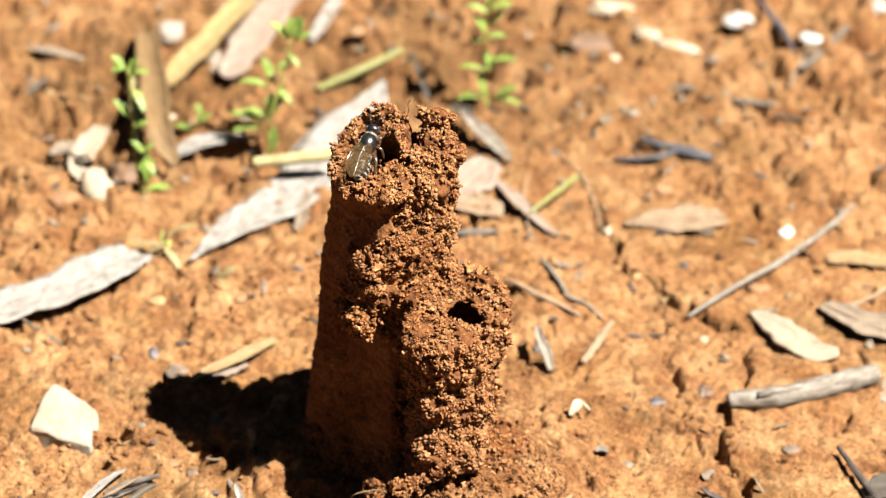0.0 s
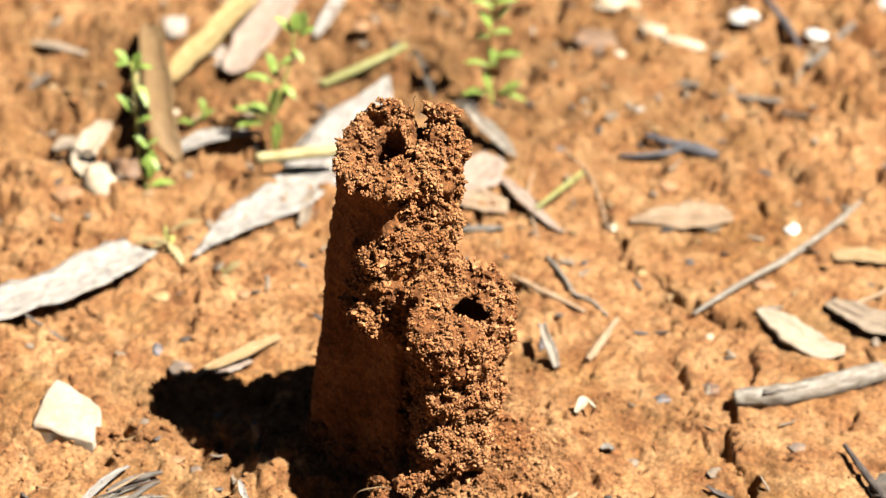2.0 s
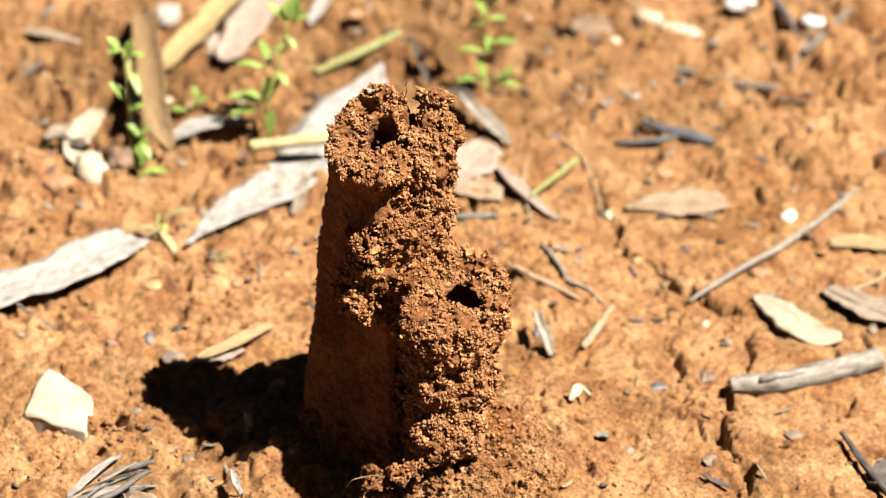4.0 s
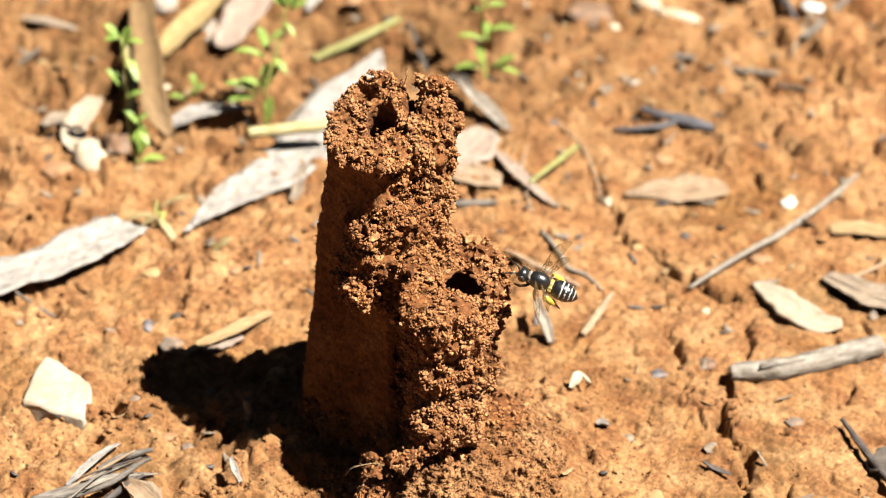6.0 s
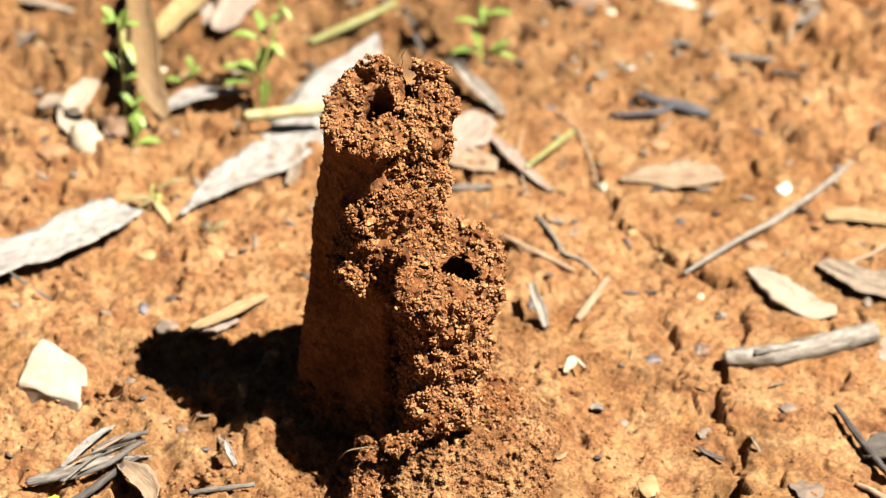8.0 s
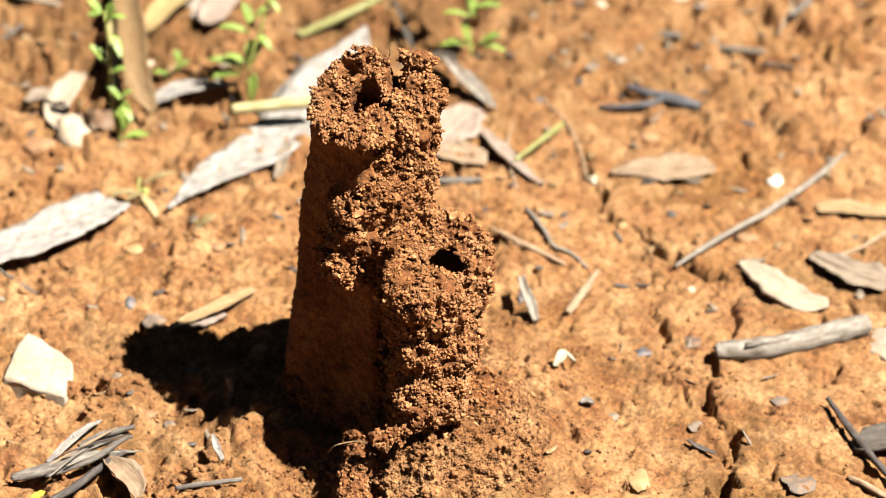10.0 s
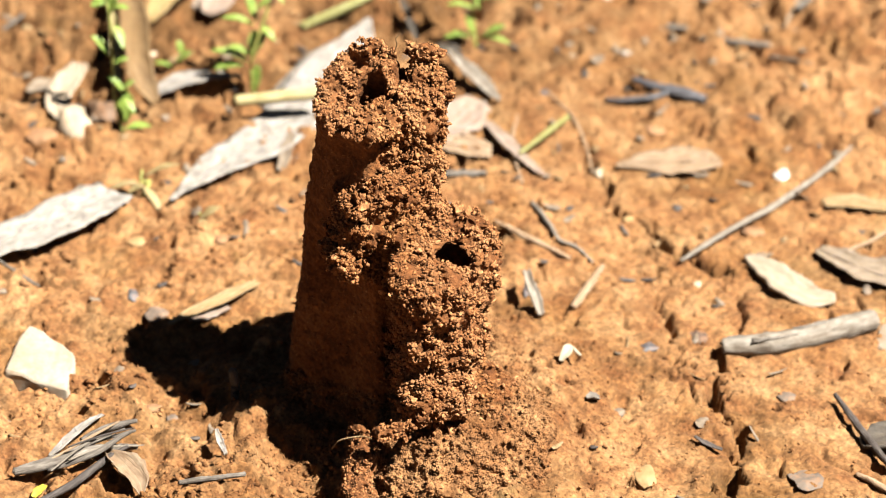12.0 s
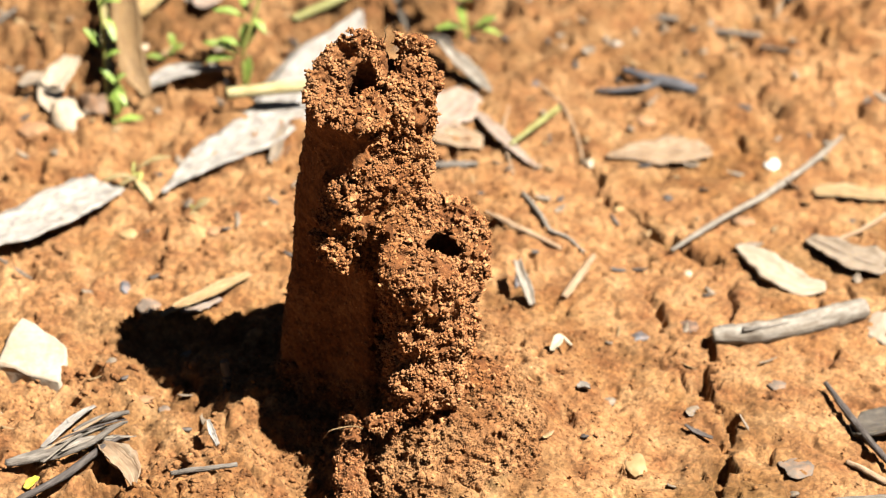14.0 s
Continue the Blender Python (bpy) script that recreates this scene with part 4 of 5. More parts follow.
twig("straw", "fresh yellow-green grass stem", GREENSTRAW, [(19.6, 78.9, 2.6, 0.71), (23.1, 84.3, 2.8, 0.99), (27.0, 91.1, 2.4, 0.82)])
twig("twig", "pale grey twig on orange soil", GREYWOOD, [(6.9, 71.4, 0.9, 0.97), (10.8, 71.8, 1.0, 1.15), (14.5, 72.7, 0.9, 0.79)])
twig("twig", "slim tan twig on orange soil", TANWOOD, [(16.0, 61.0, 1.6, 0.52), (19.3, 57.7, 1.6, 0.95), (23.2, 54.7, 1.4, 1.03), (27.3, 51.7, 1.0, 0.68)])
twig("twig", "bent grey twig with a dark tip", STICK, [(21.5, 66.0, 1.4, 0.66), (24.0, 60.5, 1.6, 0.80), (25.5, 56.8, 1.6, 0.60), (28.0, 55.6, 1.2, 0.52), (30.7, 51.8, 0.8, 0.43)])
leaf("bark_flake", "small curled bark flake standing on edge", STICK, 0.7, [(20.6, 43.0, 4.5, 1.2), (21.2, 40.6, 3.6, 1.6), (22.2, 38.0, 2.2, 1.9), (22.9, 35.9, 0.8, 1.1)], thick=0.6)
pebble("pebble", "tiny dark shiny seed under a bark flake", DARKSTONE, 20.8, 43.6, (1.0, 4.0, 0.6), 0, 0.1)
twig("twig", "short flat tan twig on orange soil", TANWOOD, [(27.5, 38.3, 1.0, 1.00), (29.4, 43.0, 1.2, 1.18), (32.0, 50.2, 1.0, 0.85)])
leaf("wood_chip", "small splintered white wood chip", WHITEWOOD, 0.15, [(25.5, 19.4, 1.0, 0.5), (26.3, 20.8, 2.2, 1.5), (26.8, 22.4, 2.8, 0.9), (28.4, 23.0, 1.6, 0.4)], thick=0.35)
pebble("pebble", "flat blue-grey stone flake", DARKSTONE, 38.2, 29.6, (3.0, 2.8, 1.2), 15, 0.8)
pebble("pebble", "rounded dark clay lump on soil", DARKCLAY, 45.8, 32.5, (2.8, 2.8, 1.2), 0, 0.3)
twig("stick", "thick weathered grey stick with a broken end", STICK, [(48.8, 28.8, 1.6, 2.15), (52.4, 29.1, 1.7, 2.81), (57.4, 30.3, 2.0, 3.31), (64.3, 33.8, 2.0, 3.17), (70.9, 37.1, 2.2, 3.36)], knobby=True)
twig("twig", "long thin grey-brown twig", STICK, [(43.6, 52.8, 1.4, 0.60), (50.5, 60.6, 1.6, 0.88), (58.7, 68.9, 1.8, 1.0), (66.3, 78.6, 1.8, 0.95), (71.4, 87.0, 1.4, 0.54)])
pebble("pebble", "small bright white quartz pebble", QUARTZ, 59.9, 78.0, (2.7, 3.2, 1.4), 0, 0.2)
leaf("wood_chip", "flat pale cream wood chip", CHIP, 0.1, [(53.8, 56.0, 1.0, 1.4), (56.7, 52.0, 1.2, 4.6), (59.8, 47.5, 1.2, 6.2), (62.6, 44.8, 1.0, 5.4), (66.1, 44.5, 0.8, 1.6)], thick=0.6)
leaf("dry_leaf", "grey-brown dead leaf lying flat", PINKTAN, 0.1, [(34.5, 79.2, 0.9, 0.8), (38.8, 80.4, 0.9, 4.4), (43.7, 80.8, 0.9, 7.8), (47.9, 81.6, 0.8, 7.2), (50.0, 83.0, 0.8, 2.4)])
leaf("dry_leaf", "ragged grey leaf half buried in soil", GREYLEAF, 0.2, [(64.5, 58.9, 1.0, 1.9), (67.6, 56.0, 1.2, 5.0), (70.8, 53.2, 1.2, 6.4), (75.7, 50.4, 1.0, 5.9)])
leaf("dry_leaf", "thin pale tan leaf scrap on soil", TAN, 0.2, [(66.1, 71.1, 1.0, 2.3), (69.5, 71.7, 1.2, 3.9), (73.9, 71.5, 1.2, 3.6), (77.5, 71.6, 1.0, 2.6)])
twig("twig", "thin pale twig at an angle", TANWOOD, [(69.1, 59.2, 1.0, 0.61), (73.2, 62.6, 1.2, 0.70), (78.1, 68.1, 1.0, 0.62)])
twig("charred_stick", "short charred blue-grey stick", CHAR, [(37.4, 103.0, 1.6, 1.11), (42.0, 100.7, 1.8, 1.66), (46.0, 99.3, 1.8, 1.84), (48.8, 98.3, 1.6, 1.47)])
twig("charred_stick", "thin charred forked twig", CHAR, [(33.0, 98.6, 1.0, 0.64), (37.4, 98.1, 1.2, 1.01), (41.5, 98.8, 1.6, 0.92), (44.2, 100.2, 2.0, 0.55)])
twig("twig", "grey twig half sunk in soil", GREYWOOD, [(49.0, 121.0, 1.0, 0.67), (53.9, 119.5, 1.4, 1.14), (60.4, 118.3, 1.0, 0.76)])
twig("twig", "short grey twig half buried in soil", GREYWOOD, [(43.6, 124.2, 1.0, 1.05), (46.9, 123.8, 1.0, 0.76)])
twig("twig", "fine weathered grey twig on soil", GREYWOOD, [(60.2, 116.1, 0.8, 0.47), (63.2, 114.6, 0.9, 0.57), (66.7, 112.4, 0.8, 0.38)])
twig("twig", "thick pale grey twig on bare soil", GREYWOOD, [(65.3, 130.7, 1.4, 1.16), (69.6, 137.5, 1.6, 1.37), (74.3, 146.0, 1.4, 1.09)])
twig("twig", "dark charred twig on bare soil", CHAR, [(59.4, 153.6, 2.0, 1.00), (62.1, 143.8, 2.0, 1.28), (64.4, 136.0, 1.4, 0.78)])
pebble("pebble", "brown rounded stone in deep shadow", BROWNSTONE, 29.5, 139.1, (8.4, 8.3, 3.5), -15, 0.4)
pebble("pebble", "cream angular pebble on rough soil", WHITESTONE, 39.8, 142.3, (4.9, 5.8, 2.5), 20, 0.6)
pebble("pebble", "flat cream pebble half sunk in soil", WHITESTONE, 45.0, 137.2, (7.6, 4.0, 1.7), 0, 0.7)
pebble("pebble", "little white pebble on rough soil", WHITESTONE, 33.5, 131.9, (2.5, 2.7, 1.2), 0, 0.4)
pebble("pebble", "broad flat pale stone set in soil", WHITESTONE, 33.8, 152.1, (10.7, 4.3, 1.9), 0, 0.5)
pebble("pebble", "lumpy white quartz pebble on soil", QUARTZ, 55.6, 147.4, (5.5, 5.1, 2.2), 0, 0.6)
pebble("pebble", "oval white pebble lying on soil", QUARTZ, 67.9, 142.8, (4.5, 3.5, 1.5), 0, 0.3)
pebble("pebble", "white quartz stone on bare soil", QUARTZ, 80.6, 153.7, (3.0, 4.6, 1.7), 0, 0.4)
leaf("dry_leaf", "small grey leaf scrap beneath a bleached leaf", GREYLEAF, 0.3, [(-15.9, 83.7, 0.8, 0.9), (-16.4, 78.2, 1.0, 2.2), (-17.0, 73.0, 0.8, 1.3)])
leaf("dry_leaf", "dark curled leaf stalk on soil", DARKBARK, 0.6, [(-1.1, 125.6, 2.5, 0.6), (0.7, 119.7, 3.0, 1.5), (2.4, 115.4, 1.5, 0.9)])
twig("twig", "grey twig tucked under a bleached leaf", GREYWOOD, [(-21.3, 95.3, 1.4, 0.73), (-18.3, 100.9, 2.0, 1.01), (-15.0, 107.0, 2.4, 0.74)])
twig("twig", "thin reddish rootlet curving over soil", TANWOOD, [(23.8, 99.1, 0.8, 0.37), (27.7, 93.0, 1.0, 0.46), (29.8, 85.9, 1.0, 0.45), (31.0, 78.0, 0.8, 0.36)])
leaf("dry_leaf", "dark brown leaf flake lying flat", GREYLEAF, 0.3, [(-58.1, 92.2, 1.2, 1.2), (-55.9, 94.3, 1.8, 3.5), (-53.7, 97.3, 1.4, 1.4)])
leaf("dry_leaf", "thin grey leaf flake on rough soil", GREYLEAF, 0.3, [(-66.0, 126.3, 0.8, 1.0), (-61.4, 126.1, 1.2, 2.3), (-56.5, 126.2, 0.8, 1.0)])
twig("twig", "short weathered twig on rough soil", GREYWOOD, [(-67.4, 111.5, 0.8, 0.57), (-64.5, 114.3, 1.0, 0.76), (-62.0, 118.5, 0.8, 0.48)])
leaf("bark_flake", "dark bark scrap curled behind the turret", DARKBARK, 0.7, [(5.8, 110.8, 3.0, 0.9), (7.9, 108.6, 3.0, 3.0), (9.8, 107.4, 2.0, 1.5)])
twig("twig", "fine tan rootlet on soil", TANWOOD, [(19.1, 91.6, 0.8, 0.36), (18.4, 83.0, 1.0, 0.54), (20.0, 72.1, 0.8, 0.44)])
leaf("dry_leaf", "orange-brown leaf sliver on soil", PINKTAN, 0.3, [(67.4, 140.3, 1.0, 0.5), (65.0, 132.2, 1.2, 0.8), (63.3, 127.0, 0.8, 0.4)])
pebble("pebble", "clod of hard orange clay", CLAYLUMP, -54.1, 79.6, (5.4, 4.2, 1.8), 0, 0.3)
pebble("pebble", "lump of hard orange clay", CLAYLUMP, -10.3, 135.7, (4.5, 3.2, 1.4), 0, 0.3)
pebble("pebble", "small lump of orange clay", CLAYLUMP, 41.0, 91.1, (3.6, 2.6, 1.1), 0, 0.3)
pebble("pebble", "knobbly lump of red clay", CLAYLUMP, 55.1, 63.3, (3.8, 2.9, 1.3), 0, 0.4)
pebble("pebble", "flattish lump of red clay", CLAYLUMP, -24.3, 52.5, (3.4, 2.4, 1.0), 0, 0.4)

# litter around the shaded side
pebble("pebble", "large cream angular stone, flat-topped and dusty", CREAMSTONE, -47.0, 17.6, (10.3, 13.6, 3.8), -22, 1.0, big=True)
leaf("dry_leaf", "narrow yellow dry grass blade", TAN, 0.35, [(-30.2, 29.7, 1.0, 0.8), (-27.3, 31.9, 1.4, 2.0), (-23.0, 35.0, 1.8, 2.6), (-18.1, 39.8, 1.6, 1.5)])
leaf("dry_leaf", "small pinkish leaf scrap under a grass blade", PINK, 0.2, [(-27.5, 30.9, 0.8, 0.8), (-25.1, 32.3, 1.0, 2.4), (-22.1, 34.9, 0.9, 1.3)])
pebble("pebble", "dark grey flat pebble beside a grass blade", DUSTYSTONE, -32.1, 32.6, (3.8, 3.2, 1.4), 10, 0.5)
pebble("pebble", "small blue-grey pebble on orange soil", DARKSTONE, -36.2, 37.6, (1.8, 3.3, 1.0), 0, 0.3)
pebble("pebble", "smooth yellowish pebble on orange soil", YELLOWSTONE, -36.9, 53.7, (3.3, 2.7, 1.1), 0, 0.1)
pebble("pebble", "tiny pale pebble on orange soil", YELLOWSTONE, -17.0, 54.3, (1.4, 1.8, 0.8), 0, 0.2)
pebble("pebble", "orange clay lump on loose crumbs", CLAYLUMP, -30.9, 11.9, (2.7, 2.1, 0.9), 0, 0.2)
twig("twig", "short grey stub standing in the soil", GREYWOOD, [(-19.5, 11.9, 0.8, 0.97), (-19.6, 11.7, 4.0, 1.21), (-19.9, 11.6, 6.2, 1.05)])
twig("twig", "thin curved twig pressed into soil", GREYWOOD, [(-56.7, 44.6, 0.6, 0.43), (-53.0, 41.5, 0.8, 0.59), (-50.0, 39.5, 0.6, 0.34)])
pebble("pebble", "small grey stone chip on crumbs", DUSTYSTONE, -27.9, 10.7, (1.9, 1.7, 0.7), 0, 0.5)
twig("twig", "weathered grey driftwood twig", GREYWOOD, [(-47.8, -7.3, 2.0, 1.07), (-42.8, -5.0, 2.6, 1.38), (-37.9, -1.0, 3.0, 1.31), (-32.1, 1.6, 2.6, 0.70)])
twig("twig", "grey twig with a split end", GREYWOOD, [(-43.4, -6.5, 2.4, 0.61), (-37.5, -3.7, 3.6, 0.77), (-33.8, 0.8, 4.0, 0.70), (-32.4, 2.2, 3.8, 0.39)])
twig("twig", "split grey splinter among twigs", GREYWOOD, [(-47.4, -5.2, 1.8, 0.54), (-42.3, -2.6, 2.6, 0.77), (-37.4, 1.9, 2.8, 0.62), (-34.2, 4.7, 2.4, 0.39)])
twig("twig", "dark straight twig over grey driftwood", DARKWOOD, [(-45.2, -16.4, 2.2, 0.98), (-39.8, -10.9, 2.8, 1.06), (-35.9, -5.0, 3.2, 0.92), (-33.1, -1.1, 3.2, 0.54)])
twig("twig", "stubby grey twig behind a bundle", GREYWOOD, [(-39.8, 2.3, 1.6, 0.70), (-36.4, 5.4, 2.0, 1.00), (-32.6, 7.2, 2.4, 0.55)])
leaf("dry_leaf", "white papery leaf scrap among twigs", PALE, 0.3, [(-43.6, -2.0, 1.4, 0.6), (-41.6, 1.2, 1.8, 1.3), (-39.1, 5.4, 1.8, 1.0), (-37.4, 8.0, 1.2, 0.4)])
for k, (mat, ax, ay, bx, by, up, d) in enumerate(((TANWOOD, -46.0, -6.6, -35.0, 6.2, 2.6, 0.42), (STICK, -42.6, -8.4, -34.0, 4.6, 3.2, 0.36), (DARKWOOD, -41.0, -2.8, -32.6, 3.0, 3.8, 0.34), (STICK, -40.6, -6.0, -31.2, 1.8, 3.0, 0.40))):
    twig("splinter", "weathered wood splinter in a tangle of twigs", mat, [(ax, ay, up, d * 0.6), (ax * 0.5 + bx * 0.5 + 0.6 * (-1) ** k, ay * 0.5 + by * 0.5, up + 0.6, d), (bx, by, up, d * 0.5)])
leaf("dry_leaf", "crumpled brown leaf scrap among twigs", PINKTAN, 0.6, [(-35.4, -3.5, 3.0, 1.4), (-33.1, -5.9, 3.0, 4.3), (-31.2, -8.1, 2.4, 3.6), (-30.4, -9.7, 1.2, 0.8)])
twig("twig", "short pale grey twig on crumbs", GREYWOOD, [(-25.4, -8.4, 1.4, 0.61), (-21.2, -7.2, 1.6, 0.76), (-16.9, -5.7, 1.6, 0.69)])
leaf("husk", "slim pale seed husk standing in crumbs", PALE, 0.7, [(-21.4, 2.5, 3.6, 0.5), (-20.8, 1.0, 2.6, 1.2), (-20.0, 0.4, 1.0, 0.7)])
leaf("petal", "tiny yellow petal among crumbs", YELLOW, 0.3, [(-44.7, -11.6, 1.0, 0.8), (-44.1, -10.6, 1.4, 1.5), (-43.4, -9.0, 1.2, 0.7)])
twig("twig", "short pale stick end on crumbs", TANWOOD, [(-43.3, -14.0, 1.0, 0.76), (-38.0, -13.9, 1.0, 0.83)])

# litter in front of the crack
pebble("pebble", "yellow clay pebble on cracked soil", YELLOWSTONE, 37.3, -0.6, (3.2, 5.4, 0.9), 0, 0.2)
pebble("pebble", "flat dark grey stone sunk in soil", DUSTYSTONE, 58.9, -0.9, (5.0, 5.4, 0.6), 0, 0.9)
twig("twig", "dark weathered twig over a bark flake", DARKWOOD, [(64.0, 17.0, 2.4, 0.7), (66.5, 10.8, 2.6, 1.0), (69.3, 5.2, 2.4, 1.1), (72.6, -0.6, 2.0, 0.9)])
leaf("bark_flake", "curled dark bark flake under a twig", DARKBARK, 0.5, [(67.2, 7.4, 1.0, 2.6), (69.6, 8.2, 1.4, 5.0), (72.9, 9.5, 1.6, 6.0), (75.8, 11.0, 1.4, 4.4)], thick=0.5)
twig("twig", "slanting brown twig on cracked soil", TANWOOD, [(66.0, 1.1, 1.4, 0.70), (69.0, -0.8, 1.6, 1.01), (73.4, -3.5, 1.6, 0.93)])
twig("twig", "pale grey stick lying on soil", GREYWOOD, [(63.2, -7.8, 1.0, 1.07), (68.6, -6.3, 1.2, 1.15), (73.3, -5.2, 1.2, 1.08)])
pebble("pebble", "cream stone beside the thick stick", CREAMSTONE, 73.8, 35.7, (4.9, 8.7, 2.7), 0, 0.4)
leaf("bark_flake", "thin dark leaf scrap on soil", DARKWOOD, 0.4, [(44.1, 7.9, 0.6, 0.4), (45.8, 6.5, 0.9, 0.9), (47.9, 5.6, 0.6, 0.4)])
pebble("pebble", "crumbling pinkish stone set in soil", DUSTYSTONE, 57.6, 17.8, (2.8, 2.6, 0.8), 0, 0.6)
pebble("pebble", "tiny grey seed on the mound", GREYSTONE, 15.7, 1.1, (0.9, 2.8, 0.5), 0, 0.2)
leaf("husk", "small grey split husk on soil", GREYWOOD, 0.7, [(29.2, 13.0, 1.0, 0.6), (30.0, 13.4, 1.2, 1.5), (31.0, 13.6, 0.9, 0.9)])
pebble("pebble", "tiny white pebble on cracked soil", WHITESTONE, 46.0, 47.4, (1.3, 1.6, 0.7), 0, 0.3)
pebble("pebble", "small white chip in the crack", WHITESTONE, 31.9, 78.2, (1.4, 2.8, 0.8), 0, 0.5)
pebble("pebble", "golden clay pebble at the crack", YELLOWSTONE, 36.3, 65.3, (1.9, 2.0, 0.9), 0, 0.3)
pebble("pebble", "small pale stone on rough soil", GREYSTONE, 36.5, 112.0, (1.9, 1.9, 0.8), 0, 0.3)
pebble("pebble", "small charcoal lump on rough soil", DARKSTONE, 23.4, 99.3, (1.7, 1.9, 0.8), 0, 0.5)

# seedlings
seedling("tall green seedling beside the bark strip", (-42.0, 82.1), (-2.6, 3.0, 21.3), [(0.4, 0.1, 0.5, 4.6, -14, 5, 1.3), (0.4, 0.2, 2.0, 5.2, 88, 30, 1.9), (0.2, 0.6, 6.6, 2.8, 30, 25, 1.2), (-0.3, 0.6, 6.4, 3.0, 165, 15, 1.2), (-0.1, 0.5, 6.0, 2.6, -60, 10, 1.1), (-2.3, 1.8, 12.8, 4.0, 135, 20, 1.3), (-1.6, 1.7, 11.9, 2.0, 20, 20, 1.3), (-2.3, 2.8, 19.9, 3.4, 60, 40, 1.7), (-2.6, 2.8, 20.1, 3.0, 140, 30, 1.7), (-2.0, 2.9, 20.4, 2.4, 20, 20, 1.3), (-3.2, 2.9, 20.8, 2.4, 200, 20, 1.5), (-1.6, 2.5, 18.1, 4.0, -80, 20, 1.1)])
seedling("slender seedling with a leafy tuft", (-22.8, 95.7), (3.0, 3.0, 20.9), [(0.2, 0.1, 0.7, 4.4, 95, 30, 1.5), (-0.4, 0.8, 5.8, 6.0, 160, 10, 1.9), (-0.5, 1.0, 6.8, 4.4, 150, 20, 1.7), (-0.3, 0.9, 6.5, 3.6, 110, 20, 1.7), (0.1, 1.0, 7.3, 3.4, 60, 20, 1.7), (-1.2, 0.7, 4.8, 4.4, 185, 5, 1.7), (0.4, 1.7, 11.7, 4.4, 165, 10, 1.7), (0.7, 1.8, 12.4, 3.6, 120, 30, 1.3), (1.1, 1.7, 11.7, 3.4, -60, 10, 1.3), (2.5, 2.5, 17.6, 3.0, 215, 0, 0.9), (3.4, 2.6, 17.9, 2.8, -40, 0, 0.9), (2.8, 2.9, 20.0, 3.6, 130, 30, 1.7), (3.1, 2.9, 20.4, 3.4, 55, 30, 1.7), (3.5, 2.9, 20.0, 3.0, 25, 20, 1.5), (3.0, 3.0, 20.9, 2.6, 90, 30, 1.5)])
seedling("pale green seedling with narrow whorled leaves", (12.2, 114.0), (-0.8, 3.0, 19.6), [(-0.3, 0.3, 1.8, 4.4, 190, 10, 1.3), (-0.1, 0.3, 2.0, 4.0, 160, 10, 1.3), (0.1, 0.3, 2.2, 3.8, 95, 30, 1.5), (0.3, 0.3, 2.0, 4.0, 40, 15, 1.3), (0.5, 0.3, 1.8, 4.4, -10, 5, 1.3), (-0.5, 1.0, 6.9, 3.6, 185, 10, 1.3), (-0.1, 1.1, 7.3, 3.4, 90, 30, 1.5), (0.3, 1.2, 7.7, 4.0, 10, 10, 1.5), (-0.7, 1.8, 11.8, 3.0, 170, 10, 1.3), (-0.1, 1.8, 12.1, 3.6, 15, 10, 1.5), (-0.5, 2.1, 13.8, 3.4, 120, 20, 1.5), (-0.0, 2.2, 14.8, 3.4, 35, 20, 1.5), (-0.8, 2.6, 16.7, 3.4, 160, 10, 1.5), (-0.1, 2.7, 17.7, 3.4, 25, 10, 1.5), (-0.7, 2.8, 18.2, 3.2, 90, 30, 1.5)])
seedling("tiny pale dry seedling", (-28.1, 56.6), (-0.4, 3.0, -0.1), [(-0.2, 0.0, -0.0, 5.0, -55, 5, 1.9), (0.5, 0.5, 0.0, 4.4, -15, 5, 1.7), (0.0, 1.7, -0.0, 3.4, 35, 15, 1.5)], FADED)
seedling("small faded green seedling", (-37.4, 65.9), (-0.4, 3.0, 2.2), [(-0.2, 0.4, 0.3, 4.4, -60, 5, 1.1), (-0.1, 1.5, 1.1, 5.0, 30, 10, 1.1), (-0.5, 1.5, 1.1, 4.0, 175, 5, 1.1), (-0.6, 1.0, 0.7, 3.0, 215, 5, 0.9)], FADED)
seedling("little green sprig among leaf scraps", (-35.5, 102.5), (-0.1, 3.0, 0.4), [(-0.0, 0.5, 0.1, 3.4, 30, 10, 1.1), (-0.0, 0.5, 0.1, 3.0, 170, 10, 1.1), (0.0, 2.0, 0.3, 2.4, 90, 20, 1.1)])


# ---- bees (millimetres; the head points along +x, the back along +z) ----
def shell(name, black, rough=0.25, fuzz=0.0):
    m = Mat(name, rough, 0.5)
    c = m.ramp(m.noise(2500, 3), [(0.3, tuple(v * 0.6 for v in black)), (0.7, tuple(v * 1.3 for v in black))])
    m.set("Base Color", c)
    m.set("Coat Weight", 0.4)
    m.set("Coat Roughness", 0.15)
    m.bump(m.noise(9000, 2), 0.00004, 0.4)
    return m.m


BLACK = shell("black_shell", (0.006, 0.0055, 0.0055), 0.28)
EYE = shell("bee_eye", (0.02, 0.016, 0.014), 0.18)
BAND = shell("white_hair", (0.20, 0.19, 0.165), 0.8)
BROWNLEG = shell("brown_leg", (0.035, 0.02, 0.01), 0.4)
FUZZ = shell("grey_fuzz", (0.11, 0.095, 0.07), 0.9)
GOLDFUZZ = shell("golden_fuzz", (0.17, 0.125, 0.03), 0.9)
POLLEN = shell("pollen", (0.30, 0.22, 0.012), 0.9)


